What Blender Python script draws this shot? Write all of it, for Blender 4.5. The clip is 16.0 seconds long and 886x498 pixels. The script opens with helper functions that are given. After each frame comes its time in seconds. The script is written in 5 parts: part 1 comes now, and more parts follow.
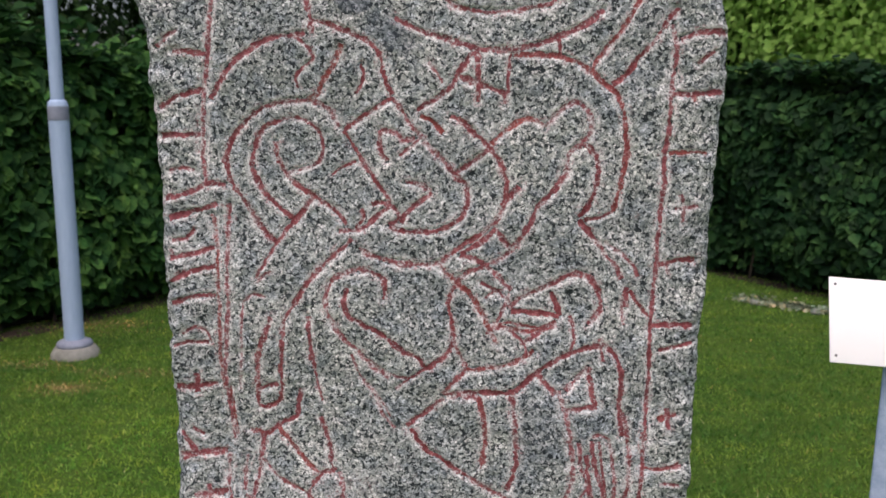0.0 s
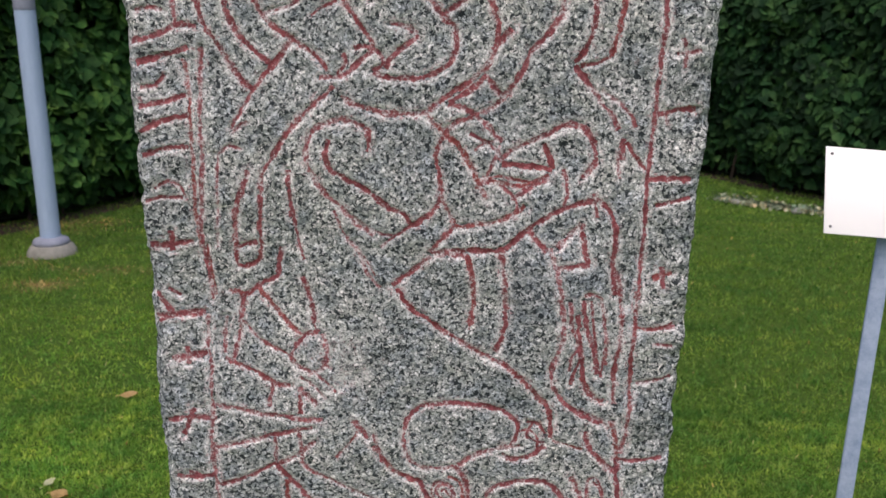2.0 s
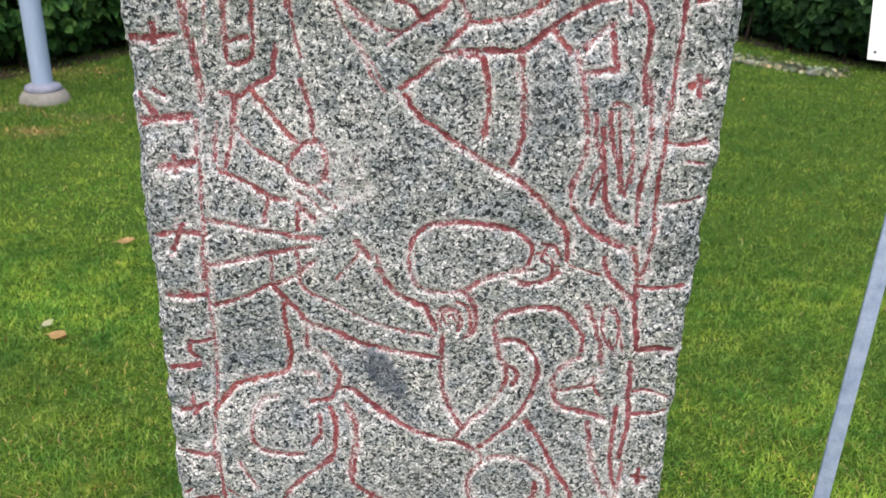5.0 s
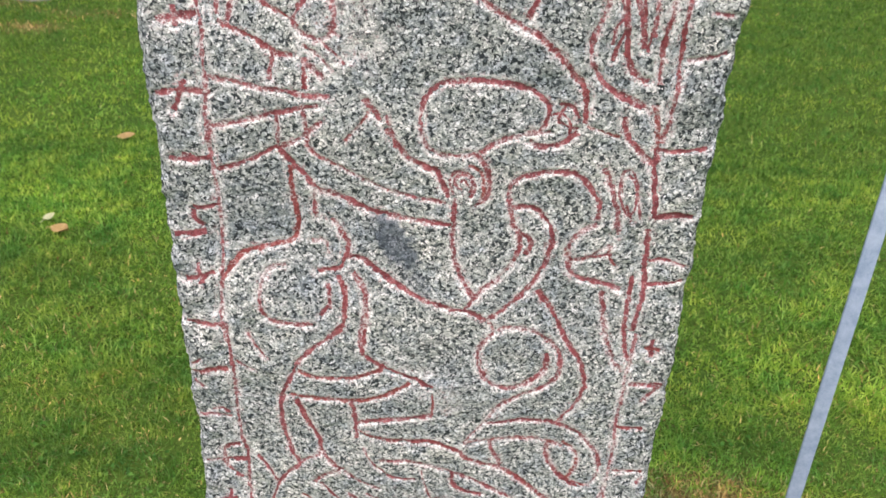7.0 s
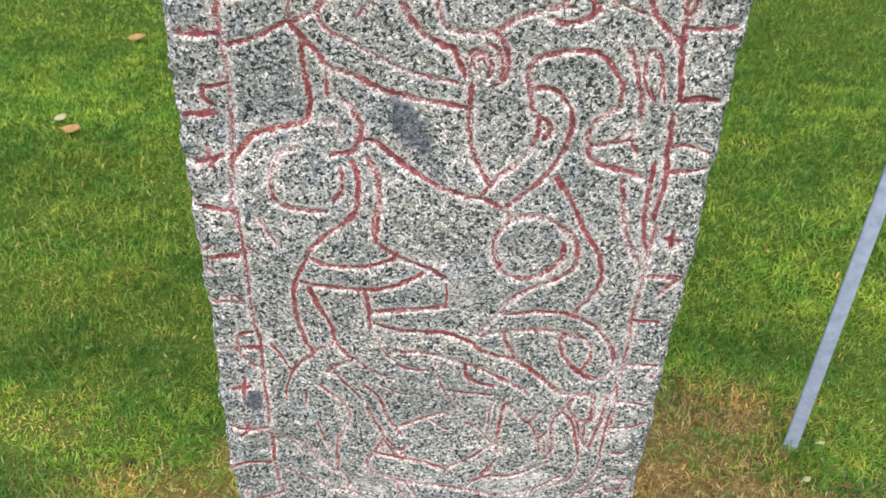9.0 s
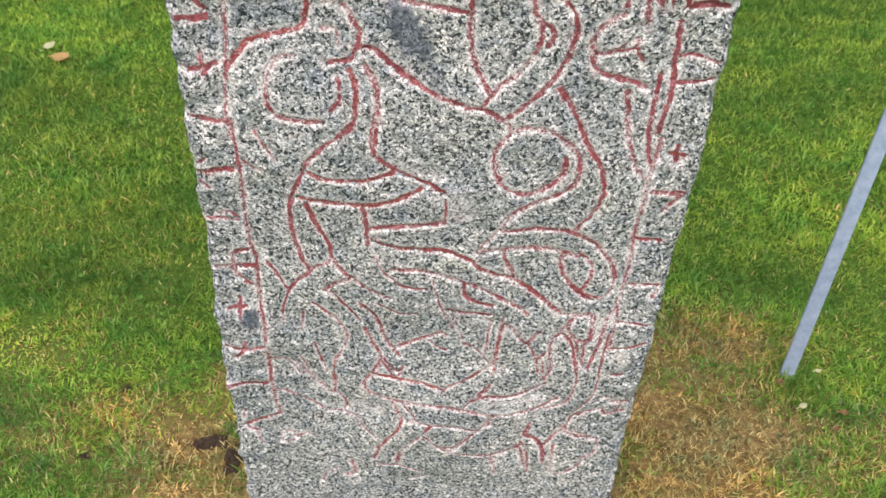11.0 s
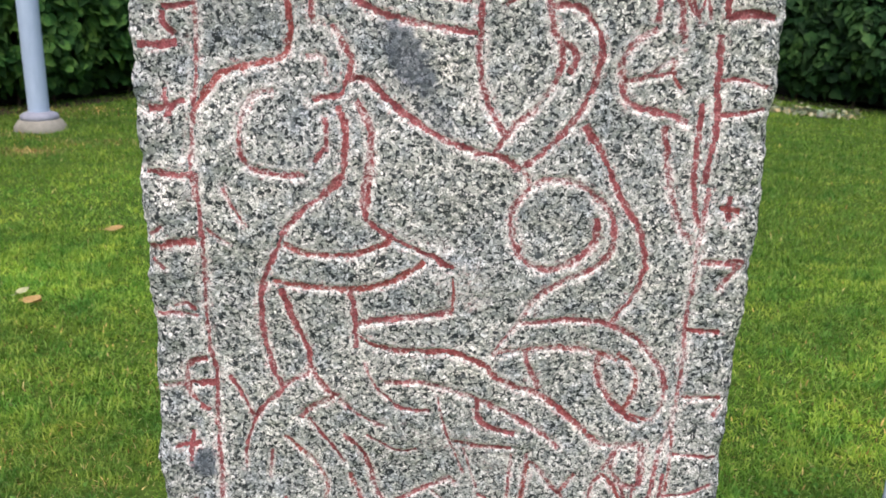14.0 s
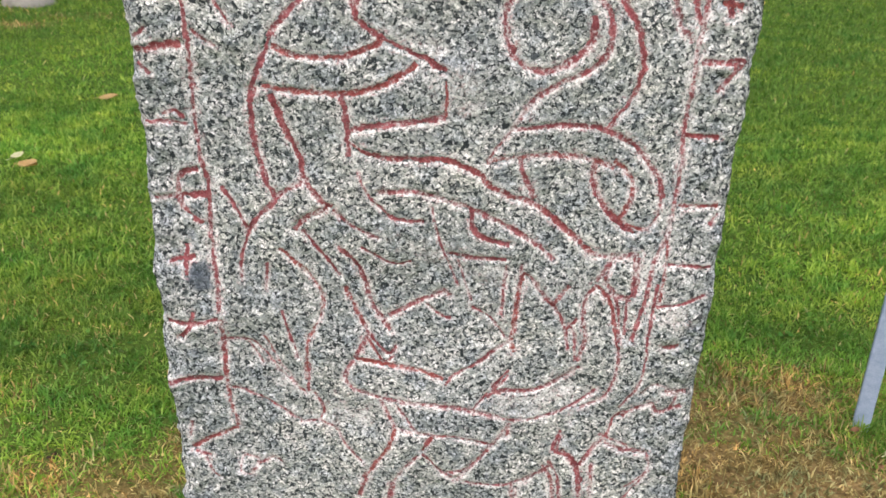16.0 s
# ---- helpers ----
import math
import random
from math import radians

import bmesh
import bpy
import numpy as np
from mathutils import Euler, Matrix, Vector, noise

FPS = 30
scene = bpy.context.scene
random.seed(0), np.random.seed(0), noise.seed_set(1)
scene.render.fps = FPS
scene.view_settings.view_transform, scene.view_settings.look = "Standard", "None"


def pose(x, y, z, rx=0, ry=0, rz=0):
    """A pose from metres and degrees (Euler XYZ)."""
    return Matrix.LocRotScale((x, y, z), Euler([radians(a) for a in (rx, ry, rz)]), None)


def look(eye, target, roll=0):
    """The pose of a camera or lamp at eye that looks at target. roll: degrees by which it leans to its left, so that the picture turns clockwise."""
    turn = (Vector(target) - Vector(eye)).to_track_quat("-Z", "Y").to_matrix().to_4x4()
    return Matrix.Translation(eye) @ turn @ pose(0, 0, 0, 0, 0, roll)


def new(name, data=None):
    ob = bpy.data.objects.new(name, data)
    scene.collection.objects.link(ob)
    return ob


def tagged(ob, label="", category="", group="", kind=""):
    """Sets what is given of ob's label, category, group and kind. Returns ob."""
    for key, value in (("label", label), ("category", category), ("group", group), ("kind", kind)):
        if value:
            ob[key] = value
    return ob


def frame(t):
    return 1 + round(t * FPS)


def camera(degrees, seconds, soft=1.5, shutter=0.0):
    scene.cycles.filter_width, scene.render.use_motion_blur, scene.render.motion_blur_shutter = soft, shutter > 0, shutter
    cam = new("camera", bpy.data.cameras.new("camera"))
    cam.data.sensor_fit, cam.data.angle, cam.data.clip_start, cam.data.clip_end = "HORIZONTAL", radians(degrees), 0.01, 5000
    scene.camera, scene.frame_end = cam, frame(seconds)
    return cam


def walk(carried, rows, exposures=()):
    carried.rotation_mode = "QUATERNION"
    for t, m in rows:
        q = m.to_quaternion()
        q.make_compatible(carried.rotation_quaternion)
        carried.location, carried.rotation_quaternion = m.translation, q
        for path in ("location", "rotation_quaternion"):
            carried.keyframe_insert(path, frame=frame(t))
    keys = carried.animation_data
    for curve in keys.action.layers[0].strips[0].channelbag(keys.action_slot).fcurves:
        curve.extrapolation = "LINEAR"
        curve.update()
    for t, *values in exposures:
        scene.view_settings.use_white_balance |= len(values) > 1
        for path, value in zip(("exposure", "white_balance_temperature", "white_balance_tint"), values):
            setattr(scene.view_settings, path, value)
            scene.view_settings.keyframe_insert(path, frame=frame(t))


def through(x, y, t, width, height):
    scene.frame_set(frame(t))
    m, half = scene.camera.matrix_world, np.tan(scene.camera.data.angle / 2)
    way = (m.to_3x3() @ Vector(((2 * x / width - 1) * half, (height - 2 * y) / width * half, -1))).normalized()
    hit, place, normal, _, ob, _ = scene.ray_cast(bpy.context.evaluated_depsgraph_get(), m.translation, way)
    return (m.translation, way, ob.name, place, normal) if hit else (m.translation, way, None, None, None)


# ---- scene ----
cam = camera(51.8, 16.0)
cam.data.dof.use_dof, cam.data.dof.focus_distance, cam.data.dof.aperture_fstop = True, 1.25, 11.0
PATH = [
    (0, (0.075, 0.037, 1.771), (-0.061, 2.006, 1.451), -0.3),
    (0.5, (0.069, 0.041, 1.752), (-0.029, 2, 1.364), -0.4),
    (1, (0.072, 0.052, 1.731), (-0.025, 1.999, 1.285), -0.1),
    (1.5, (0.069, 0.063, 1.709), (-0.03, 2.002, 1.229), 0.1),
    (2, (0.063, 0.081, 1.693), (-0.028, 2.01, 1.174), 0),
    (2.5, (0.057, 0.103, 1.674), (-0.012, 2.015, 1.092), 0.2),
    (3, (0.055, 0.12, 1.658), (-0.008, 2.017, 1.029), 0.7),
    (3.2, (0.052, 0.126, 1.654), (-0.006, 2.021, 1.015), 1),
    (5.3, (0.046, 0.162, 1.584), (-0.046, 1.983, 0.763), 0.9),
    (5.5, (0.044, 0.165, 1.576), (-0.06, 1.978, 0.738), 0.5),
    (6, (0.039, 0.17, 1.554), (-0.06, 1.954, 0.655), 0.8),
    (6.5, (0.034, 0.171, 1.541), (-0.049, 1.935, 0.602), 1),
    (7, (0.035, 0.169, 1.526), (-0.045, 1.915, 0.555), 1.3),
    (7.5, (0.033, 0.168, 1.514), (-0.05, 1.891, 0.503), 1.1),
    (8, (0.031, 0.17, 1.5), (-0.059, 1.872, 0.453), 1.1),
    (8.5, (0.033, 0.175, 1.486), (-0.053, 1.846, 0.391), 1.3),
    (9, (0.035, 0.175, 1.475), (-0.068, 1.825, 0.349), 1.4),
    (9.5, (0.035, 0.172, 1.462), (-0.059, 1.797, 0.3), 2.1),
    (10, (0.037, 0.171, 1.456), (-0.05, 1.765, 0.252), 2.2),
    (10.2, (0.038, 0.17, 1.451), (-0.05, 1.746, 0.223), 2),
    (12.3, (0.013, 0.2, 1.315), (-0.048, 1.833, 0.161), 2.5),
    (12.5, (0.012, 0.216, 1.284), (-0.042, 1.885, 0.182), 2.5),
    (13, (-0.001, 0.25, 1.218), (-0.056, 2.046, 0.34), 2.3),
    (13.5, (0.002, 0.247, 1.1), (-0.09, 2.127, 0.425), 0.6),
    (14, (0.012, 0.23, 1.046), (-0.08, 2.143, 0.468), 1.1),
    (14.5, (0.024, 0.219, 1.012), (-0.08, 2.12, 0.398), 0.6),
    (15, (0.032, 0.217, 0.987), (-0.078, 2.093, 0.304), 0.6),
    (15.5, (0.024, 0.213, 0.972), (-0.069, 2.072, 0.242), 0.7),
    (16, (0.023, 0.216, 0.951), (-0.065, 2.046, 0.149), 0.7),
]
EXPOSURES = [(0.0, 0.0, 6450, 17), (3.2, 0.0, 6450, 16), (5.3, 0.6, 6500, 14), (10.2, 0.66, 6620, 14), (12.3, 0.66, 6620, 14), (16.0, 0.62, 6600, 14)]
walk(cam, [(t, look(eye, target, roll)) for t, eye, target, roll in PATH], EXPOSURES)

# ---- world and light: an overcast day, brighter from above and behind the camera ----
world = bpy.data.worlds.new("overcast_sky")
scene.world = world
world.use_nodes = True
wn = world.node_tree
sky = wn.nodes.new("ShaderNodeTexSky")
sky.sky_type, sky.sun_disc = "NISHITA", False
sky.sun_elevation, sky.sun_rotation = radians(64), radians(190)
sky.air_density, sky.dust_density, sky.ozone_density = 1.0, 6.0, 0.3
wn.links.new(sky.outputs["Color"], wn.nodes["Background"].inputs["Color"])
wn.nodes["Background"].inputs["Strength"].default_value = 0.15
sun = new("sun", bpy.data.lights.new("sun", "SUN"))
sun.data.energy, sun.data.angle, sun.data.color = 1.05, radians(75), (1.0, 0.98, 0.96)
sun.matrix_world = look((-0.6, -3.6, 7.5), (0, 0, 0))


# ---- materials ----
def material(name, rough=0.8, metal=0.0, spec=0.5):
    m = bpy.data.materials.new(name)
    m.use_nodes = True
    b = m.node_tree.nodes["Principled BSDF"]
    b.inputs["Roughness"].default_value, b.inputs["Metallic"].default_value = rough, metal
    b.inputs["Specular IOR Level"].default_value = spec
    return m, m.node_tree, b


def node(nt, kind, **values):
    n = nt.nodes.new(kind)
    for key, v in values.items():
        key = key.replace("_", " ")
        if key in n.inputs:
            n.inputs[key].default_value = v
    return n


def coords(nt, scale=(1, 1, 1)):
    tc = nt.nodes.new("ShaderNodeTexCoord")
    mp = nt.nodes.new("ShaderNodeMapping")
    mp.inputs["Scale"].default_value = scale
    nt.links.new(tc.outputs["Object"], mp.inputs["Vector"])
    return mp.outputs["Vector"]


def noise_tex(nt, vec, scale, detail=4.0, rough=0.6, distort=0.0):
    n = node(nt, "ShaderNodeTexNoise", Scale=scale, Detail=detail, Roughness=rough, Distortion=distort)
    if vec is not None:
        nt.links.new(vec, n.inputs["Vector"])
    return n.outputs["Fac"]


def ramp(nt, fac, stops):
    r = nt.nodes.new("ShaderNodeValToRGB")
    e = r.color_ramp.elements
    while len(e) < len(stops):
        e.new(0.5)
    for el, (p, c) in zip(e, stops):
        el.position, el.color = p, (c, c, c, 1) if not isinstance(c, tuple) else (*c, 1)
    nt.links.new(fac, r.inputs["Fac"])
    return r.outputs["Color"]


def mix(nt, fac, a, b, blend="MIX"):
    n = nt.nodes.new("ShaderNodeMix")
    n.data_type, n.blend_type = "RGBA", blend
    for socket, v in ((n.inputs[0], fac), (n.inputs[6], a), (n.inputs[7], b)):
        if isinstance(v, (int, float)):
            socket.default_value = v
        elif isinstance(v, tuple):
            socket.default_value = (*v, 1)
        else:
            nt.links.new(v, socket)
    return n.outputs[2]


def bump(nt, b, height, strength, distance):
    n = node(nt, "ShaderNodeBump", Strength=strength, Distance=distance)
    nt.links.new(height, n.inputs["Height"])
    nt.links.new(n.outputs["Normal"], b.inputs["Normal"])


def granite_colour(nt, vec):
    """Medium-grained grey granite: pale feldspar, greenish-grey quartz and black mica."""
    wob = node(nt, "ShaderNodeTexNoise", Scale=260.0, Detail=2.0)
    nt.links.new(vec, wob.inputs["Vector"])
    warp = nt.nodes.new("ShaderNodeMix")
    warp.data_type = "VECTOR"
    warp.inputs[0].default_value = 0.008
    nt.links.new(vec, warp.inputs[4])
    nt.links.new(wob.outputs["Color"], warp.inputs[5])

    def grains(scale):
        v = node(nt, "ShaderNodeTexVoronoi", Scale=scale)
        nt.links.new(warp.outputs[1], v.inputs["Vector"])
        sep = nt.nodes.new("ShaderNodeSeparateColor")
        nt.links.new(v.outputs["Color"], sep.inputs[0])
        return sep.outputs

    g = grains(380.0)
    c = ramp(nt, g[0], [(0.0, (0.15, 0.168, 0.165)), (0.15, (0.27, 0.30, 0.29)), (0.4, (0.36, 0.385, 0.37)),
                        (0.65, (0.46, 0.492, 0.482)), (0.80, (0.68, 0.70, 0.70)), (1.0, (0.88, 0.895, 0.89))])
    flecks = noise_tex(nt, vec, 205.0, 3.0, 0.62, 0.6)
    c = mix(nt, ramp(nt, flecks, [(0.438, 1.0), (0.482, 0.0)]), c, (0.022, 0.030, 0.034))
    smoky = grains(250.0)
    c = mix(nt, ramp(nt, smoky[1], [(0.80, 0.0), (0.84, 0.55)]), c, (0.14, 0.165, 0.175))
    fine = noise_tex(nt, vec, 520.0, 3.0, 0.7)
    c = mix(nt, 0.55, c, ramp(nt, fine, [(0.36, 0.42), (0.5, 1.0), (0.64, 1.25)]), "MULTIPLY")
    tone = ramp(nt, noise_tex(nt, vec, 34.0, 3.0, 0.6), [(0.36, (0.80, 0.85, 0.90)), (0.5, (0.98, 1.0, 0.98)), (0.64, (1.14, 1.12, 1.10))])
    c = mix(nt, 1.0, c, tone, "MULTIPLY")
    wide = ramp(nt, noise_tex(nt, vec, 7.0, 4.0, 0.6), [(0.3, (0.82, 0.83, 0.885)), (0.7, (1.15, 1.11, 1.10))])
    return mix(nt, 1.0, c, wide, "MULTIPLY"), fine


STONE, nt, b = material("grey_granite", 0.78, spec=0.35)
vec = coords(nt)
col, fine = granite_colour(nt, vec)
att = nt.nodes.new("ShaderNodeAttribute")
att.attribute_name = "pecked"
speck = ramp(nt, noise_tex(nt, vec, 300.0, 3.0, 0.7), [(0.45, 0.0), (0.53, 1.0)])
peck = mix(nt, 1.0, att.outputs["Color"], speck, "MULTIPLY")
residue = mix(nt, ramp(nt, noise_tex(nt, vec, 120.0, 3.0, 0.7), [(0.52, 0.0), (0.66, 1.0)]), (0.86, 0.84, 0.84), (0.46, 0.23, 0.25))
col = mix(nt, peck, col, residue)
att2 = nt.nodes.new("ShaderNodeAttribute")
att2.attribute_name = "inclusion"
col = mix(nt, att2.outputs["Fac"], col, mix(nt, 0.42, mix(nt, 1.0, col, (0.40, 0.44, 0.52), "MULTIPLY"), (0.085, 0.105, 0.135)))
nt.links.new(col, b.inputs["Base Color"])
bump(nt, b, fine, 0.5, 0.0015)

PAINT, nt, b = material("red_paint_in_grooves", 0.75, spec=0.3)
vec = coords(nt)
col, fine = granite_colour(nt, vec)
wear = nt.nodes.new("ShaderNodeAttribute")
wear.attribute_name = "wear"
flake = nt.nodes.new("ShaderNodeMath")
flake.operation = "MULTIPLY_ADD"
nt.links.new(wear.outputs["Fac"], flake.inputs[0])
flake.inputs[1].default_value = 0.16
span = nt.nodes.new("ShaderNodeMath")
span.operation = "MULTIPLY_ADD"
nt.links.new(noise_tex(nt, vec, 17.0, 2.0, 0.5), span.inputs[0])
span.inputs[1].default_value = 0.42
nt.links.new(flake.outputs[0], span.inputs[2])
nt.links.new(noise_tex(nt, vec, 190.0, 4.0, 0.8), flake.inputs[2])
worn = ramp(nt, span.outputs[0], [(0.735, 0.0), (0.87, 0.95)])
bare = mix(nt, ramp(nt, noise_tex(nt, vec, 260.0, 2.0, 0.6), [(0.45, 0.0), (0.58, 1.0)]), mix(nt, 0.3, col, (0.42, 0.20, 0.22)), (0.78, 0.74, 0.75))
red = ramp(nt, noise_tex(nt, vec, 110.0, 5.0, 0.75), [(0.34, (0.085, 0.022, 0.026)), (0.5, (0.225, 0.058, 0.063)), (0.68, (0.48, 0.215, 0.22))])
oi = nt.nodes.new("ShaderNodeObjectInfo")
red = mix(nt, 0.35, red, ramp(nt, oi.outputs["Random"], [(0.0, (0.16, 0.027, 0.040)), (0.45, (0.30, 0.085, 0.11)), (0.85, (0.24, 0.042, 0.052)), (1.0, (0.36, 0.070, 0.045))]))
red = mix(nt, 0.7, red, ramp(nt, noise_tex(nt, vec, 430.0, 3.0, 0.7), [(0.36, 0.55), (0.5, 1.0), (0.66, 1.55)]), "MULTIPLY")
nt.links.new(mix(nt, worn, red, bare), b.inputs["Base Color"])
bump(nt, b, fine, 0.5, 0.0015)

LAWN, nt, b = material("lawn_soil_and_thatch", 0.95, spec=0.1)
vec = coords(nt)
base = ramp(nt, noise_tex(nt, vec, 60.0, 6.0, 0.7), [(0.3, (0.030, 0.056, 0.010)), (0.5, (0.060, 0.112, 0.019)), (0.72, (0.105, 0.155, 0.034))])
patch = ramp(nt, noise_tex(nt, vec, 1.3, 5.0, 0.6), [(0.35, (0.7, 0.85, 0.75)), (0.65, (1.2, 1.12, 1.0))])
dead = nt.nodes.new("ShaderNodeAttribute")
dead.attribute_name = "dead"
straw = ramp(nt, noise_tex(nt, vec, 70.0, 6.0, 0.7), [(0.3, (0.07, 0.044, 0.018)), (0.5, (0.21, 0.145, 0.060)), (0.7, (0.42, 0.32, 0.145))])
nt.links.new(mix(nt, dead.outputs["Fac"], mix(nt, 1.0, base, patch, "MULTIPLY"), straw), b.inputs["Base Color"])
bump(nt, b, noise_tex(nt, vec, 120.0, 5.0, 0.7), 0.6, 0.015)


def blade_material(name, dark, mid, light, through=0.4, patchy=True):
    """Thin leaves or blades that let some light through, varied leaf by leaf and patch by patch."""
    m, nt, b = material(name, 0.7, spec=0.15)
    geo = nt.nodes.new("ShaderNodeNewGeometry")
    vec = coords(nt)
    col = ramp(nt, geo.outputs["Random Per Island"], [(0.0, dark), (0.5, mid), (1.0, light)])
    if patchy:
        wide = ramp(nt, noise_tex(nt, coords(nt, (0.5, 1.7, 1.0)), 1.5, 4.0, 0.6), [(0.36, (0.70, 0.80, 0.80)), (0.64, (1.25, 1.15, 1.0))])
        near = ramp(nt, noise_tex(nt, vec, 6.0, 4.0, 0.65), [(0.36, (0.62, 0.84, 0.82)), (0.64, (1.35, 1.18, 1.05))])
        clump = ramp(nt, noise_tex(nt, vec, 32.0, 3.0, 0.6), [(0.36, (0.66, 0.80, 0.80)), (0.64, (1.28, 1.16, 1.10))])
        col = mix(nt, 1.0, mix(nt, 1.0, col, wide, "MULTIPLY"), mix(nt, 1.0, near, clump, "MULTIPLY"), "MULTIPLY")
        pale = nt.nodes.new("ShaderNodeAttribute")
        pale.attribute_name = "pale"
        col = mix(nt, pale.outputs["Fac"], col, mix(nt, 1.0, col, (1.80, 1.76, 1.55), "MULTIPLY"))
    nt.links.new(col, b.inputs["Base Color"])
    tr = nt.nodes.new("ShaderNodeBsdfTranslucent")
    nt.links.new(col, tr.inputs["Color"])
    ms = nt.nodes.new("ShaderNodeMixShader")
    ms.inputs[0].default_value = through
    nt.links.new(b.outputs[0], ms.inputs[1])
    nt.links.new(tr.outputs[0], ms.inputs[2])
    nt.links.new(ms.outputs[0], nt.nodes["Material Output"].inputs["Surface"])
    return m


BLADE = blade_material("green_grass", (0.078, 0.165, 0.026), (0.146, 0.272, 0.046), (0.25, 0.372, 0.105), 0.45)
DRY = blade_material("dead_grass", (0.15, 0.098, 0.040), (0.41, 0.310, 0.135), (0.74, 0.62, 0.34), 0.4)
WEED = blade_material("broad_weed_leaves", (0.06, 0.15, 0.025), (0.09, 0.21, 0.035), (0.14, 0.28, 0.06), 0.3)
HEDGE_LEAF = blade_material("dark_hedge_leaves", (0.008, 0.026, 0.012), (0.017, 0.052, 0.020), (0.050, 0.125, 0.044), 0.22)
FRESH_LEAF = blade_material("mid_green_hedge_leaves", (0.016, 0.052, 0.018), (0.036, 0.105, 0.032), (0.095, 0.225, 0.062), 0.3)
BRIGHT_LEAF = blade_material("yellow_green_leaves", (0.19, 0.36, 0.075), (0.28, 0.48, 0.105), (0.39, 0.60, 0.16), 0.55, False)
# the background trees' shade is put into this dark leaf colour
DARK_LEAF = blade_material("shade_coloured_leaves", (0.008, 0.022, 0.007), (0.018, 0.045, 0.012), (0.03, 0.07, 0.018), 0.25)
SILVER_LEAF = blade_material("silver_leaves", (0.17, 0.19, 0.14), (0.30, 0.32, 0.25), (0.52, 0.53, 0.45), 0.2)


def plain(name, low, high, scale, rough=0.8, metal=0.0, relief=0.002, stretch=(1, 1, 1)):
    m, nt, b = material(name, rough, metal)
    vec = coords(nt, stretch)
    f = noise_tex(nt, vec, scale, 6.0, 0.65)
    g = noise_tex(nt, vec, scale * 9, 4.0, 0.7)
    c = mix(nt, 0.35, ramp(nt, f, [(0.3, low), (0.7, high)]), ramp(nt, g, [(0.3, low), (0.7, high)]))
    nt.links.new(c, b.inputs["Base Color"])
    bump(nt, b, g, 0.35, relief)
    return m


GALV = plain("galvanised_steel", (0.20, 0.29, 0.45), (0.47, 0.57, 0.73), 48.0, 0.62, 0.15, 0.0006)
LAMP_METAL = plain("weathered_lamp_steel", (0.31, 0.42, 0.60), (0.40, 0.52, 0.71), 9.0, 0.65, 0.0, 0.0006, (3, 3, 0.6))
COLLAR_METAL = plain("dull_collar_steel", (0.17, 0.19, 0.25), (0.31, 0.34, 0.43), 22.0, 0.75, 0.1, 0.0008)
CONCRETE = plain("worn_concrete", (0.13, 0.13, 0.115), (0.32, 0.32, 0.29), 14.0, 0.95)
WHITE = plain("white_enamel", (0.92, 0.925, 0.93), (0.94, 0.945, 0.95), 6.0, 0.7, 0.0, 0.0002)
SCREW = plain("steel_screw", (0.15, 0.15, 0.16), (0.30, 0.30, 0.31), 200.0, 0.45, 0.8)
BARK = plain("dark_bark", (0.03, 0.022, 0.015), (0.09, 0.07, 0.05), 18.0, 0.95, 0.0, 0.01, (1, 1, 0.3))
SOIL = plain("bare_soil", (0.014, 0.009, 0.005), (0.052, 0.031, 0.017), 30.0, 0.98, 0.0, 0.01)
COBBLE = plain("pale_field_stone", (0.13, 0.14, 0.12), (0.36, 0.37, 0.34), 26.0, 0.9, 0.0, 0.004)
DEAD_LEAF = plain("fallen_leaf_tan", (0.42, 0.27, 0.10), (0.68, 0.50, 0.24), 60.0, 0.7)
RUST_LEAF = plain("fallen_leaf_rust", (0.17, 0.075, 0.038), (0.40, 0.22, 0.11), 90.0, 0.7)
PALE_LEAF = plain("fallen_leaf_pale", (0.50, 0.52, 0.30), (0.75, 0.75, 0.52), 60.0, 0.7)
# near-black: the shade deep inside the hedges, put into the colour
CORE = plain("hedge_shade_fill", (0.004, 0.008, 0.003), (0.012, 0.022, 0.008), 12.0, 0.98)


# ---- building helpers ----
def mesh_of(name, verts, faces, mat=None, smooth=True):
    me = bpy.data.meshes.new(name)
    me.from_pydata([tuple(v) for v in verts], [], faces)
    if mat:
        me.materials.append(mat)
    if smooth:
        me.polygons.foreach_set("use_smooth", np.ones(len(me.polygons), bool))
    me.update()
    return me


def part(name, bm, mat, parent, label=""):
    me = bpy.data.meshes.new(name)
    bm.to_mesh(me)
    bm.free()
    me.materials.append(mat)
    me.polygons.foreach_set("use_smooth", np.ones(len(me.polygons), bool))
    ob = new(name, me)
    ob.parent = parent
    return tagged(ob, label)


def lathe(profile, sides=32, cap=True):
    """A turned form about z from (radius, height) pairs."""
    bm = bmesh.new()
    rings = [[bm.verts.new((r * math.cos(2 * math.pi * k / sides), r * math.sin(2 * math.pi * k / sides), z)) for k in range(sides)] for r, z in profile]
    for a, c in zip(rings, rings[1:]):
        for k in range(sides):
            bm.faces.new((a[k], a[(k + 1) % sides], c[(k + 1) % sides], c[k]))
    if cap:
        bm.faces.new(rings[-1])
        bm.faces.new(list(reversed(rings[0])))
    return bm


def box(sx, sy, sz, bevel=0.0, segs=2):
    bm = bmesh.new()
    bmesh.ops.create_cube(bm, size=1)
    bmesh.ops.scale(bm, vec=(sx, sy, sz), verts=bm.verts)
    if bevel:
        bmesh.ops.bevel(bm, geom=bm.edges[:], offset=bevel, segments=segs, affect="EDGES", profile=0.5)
    return bm


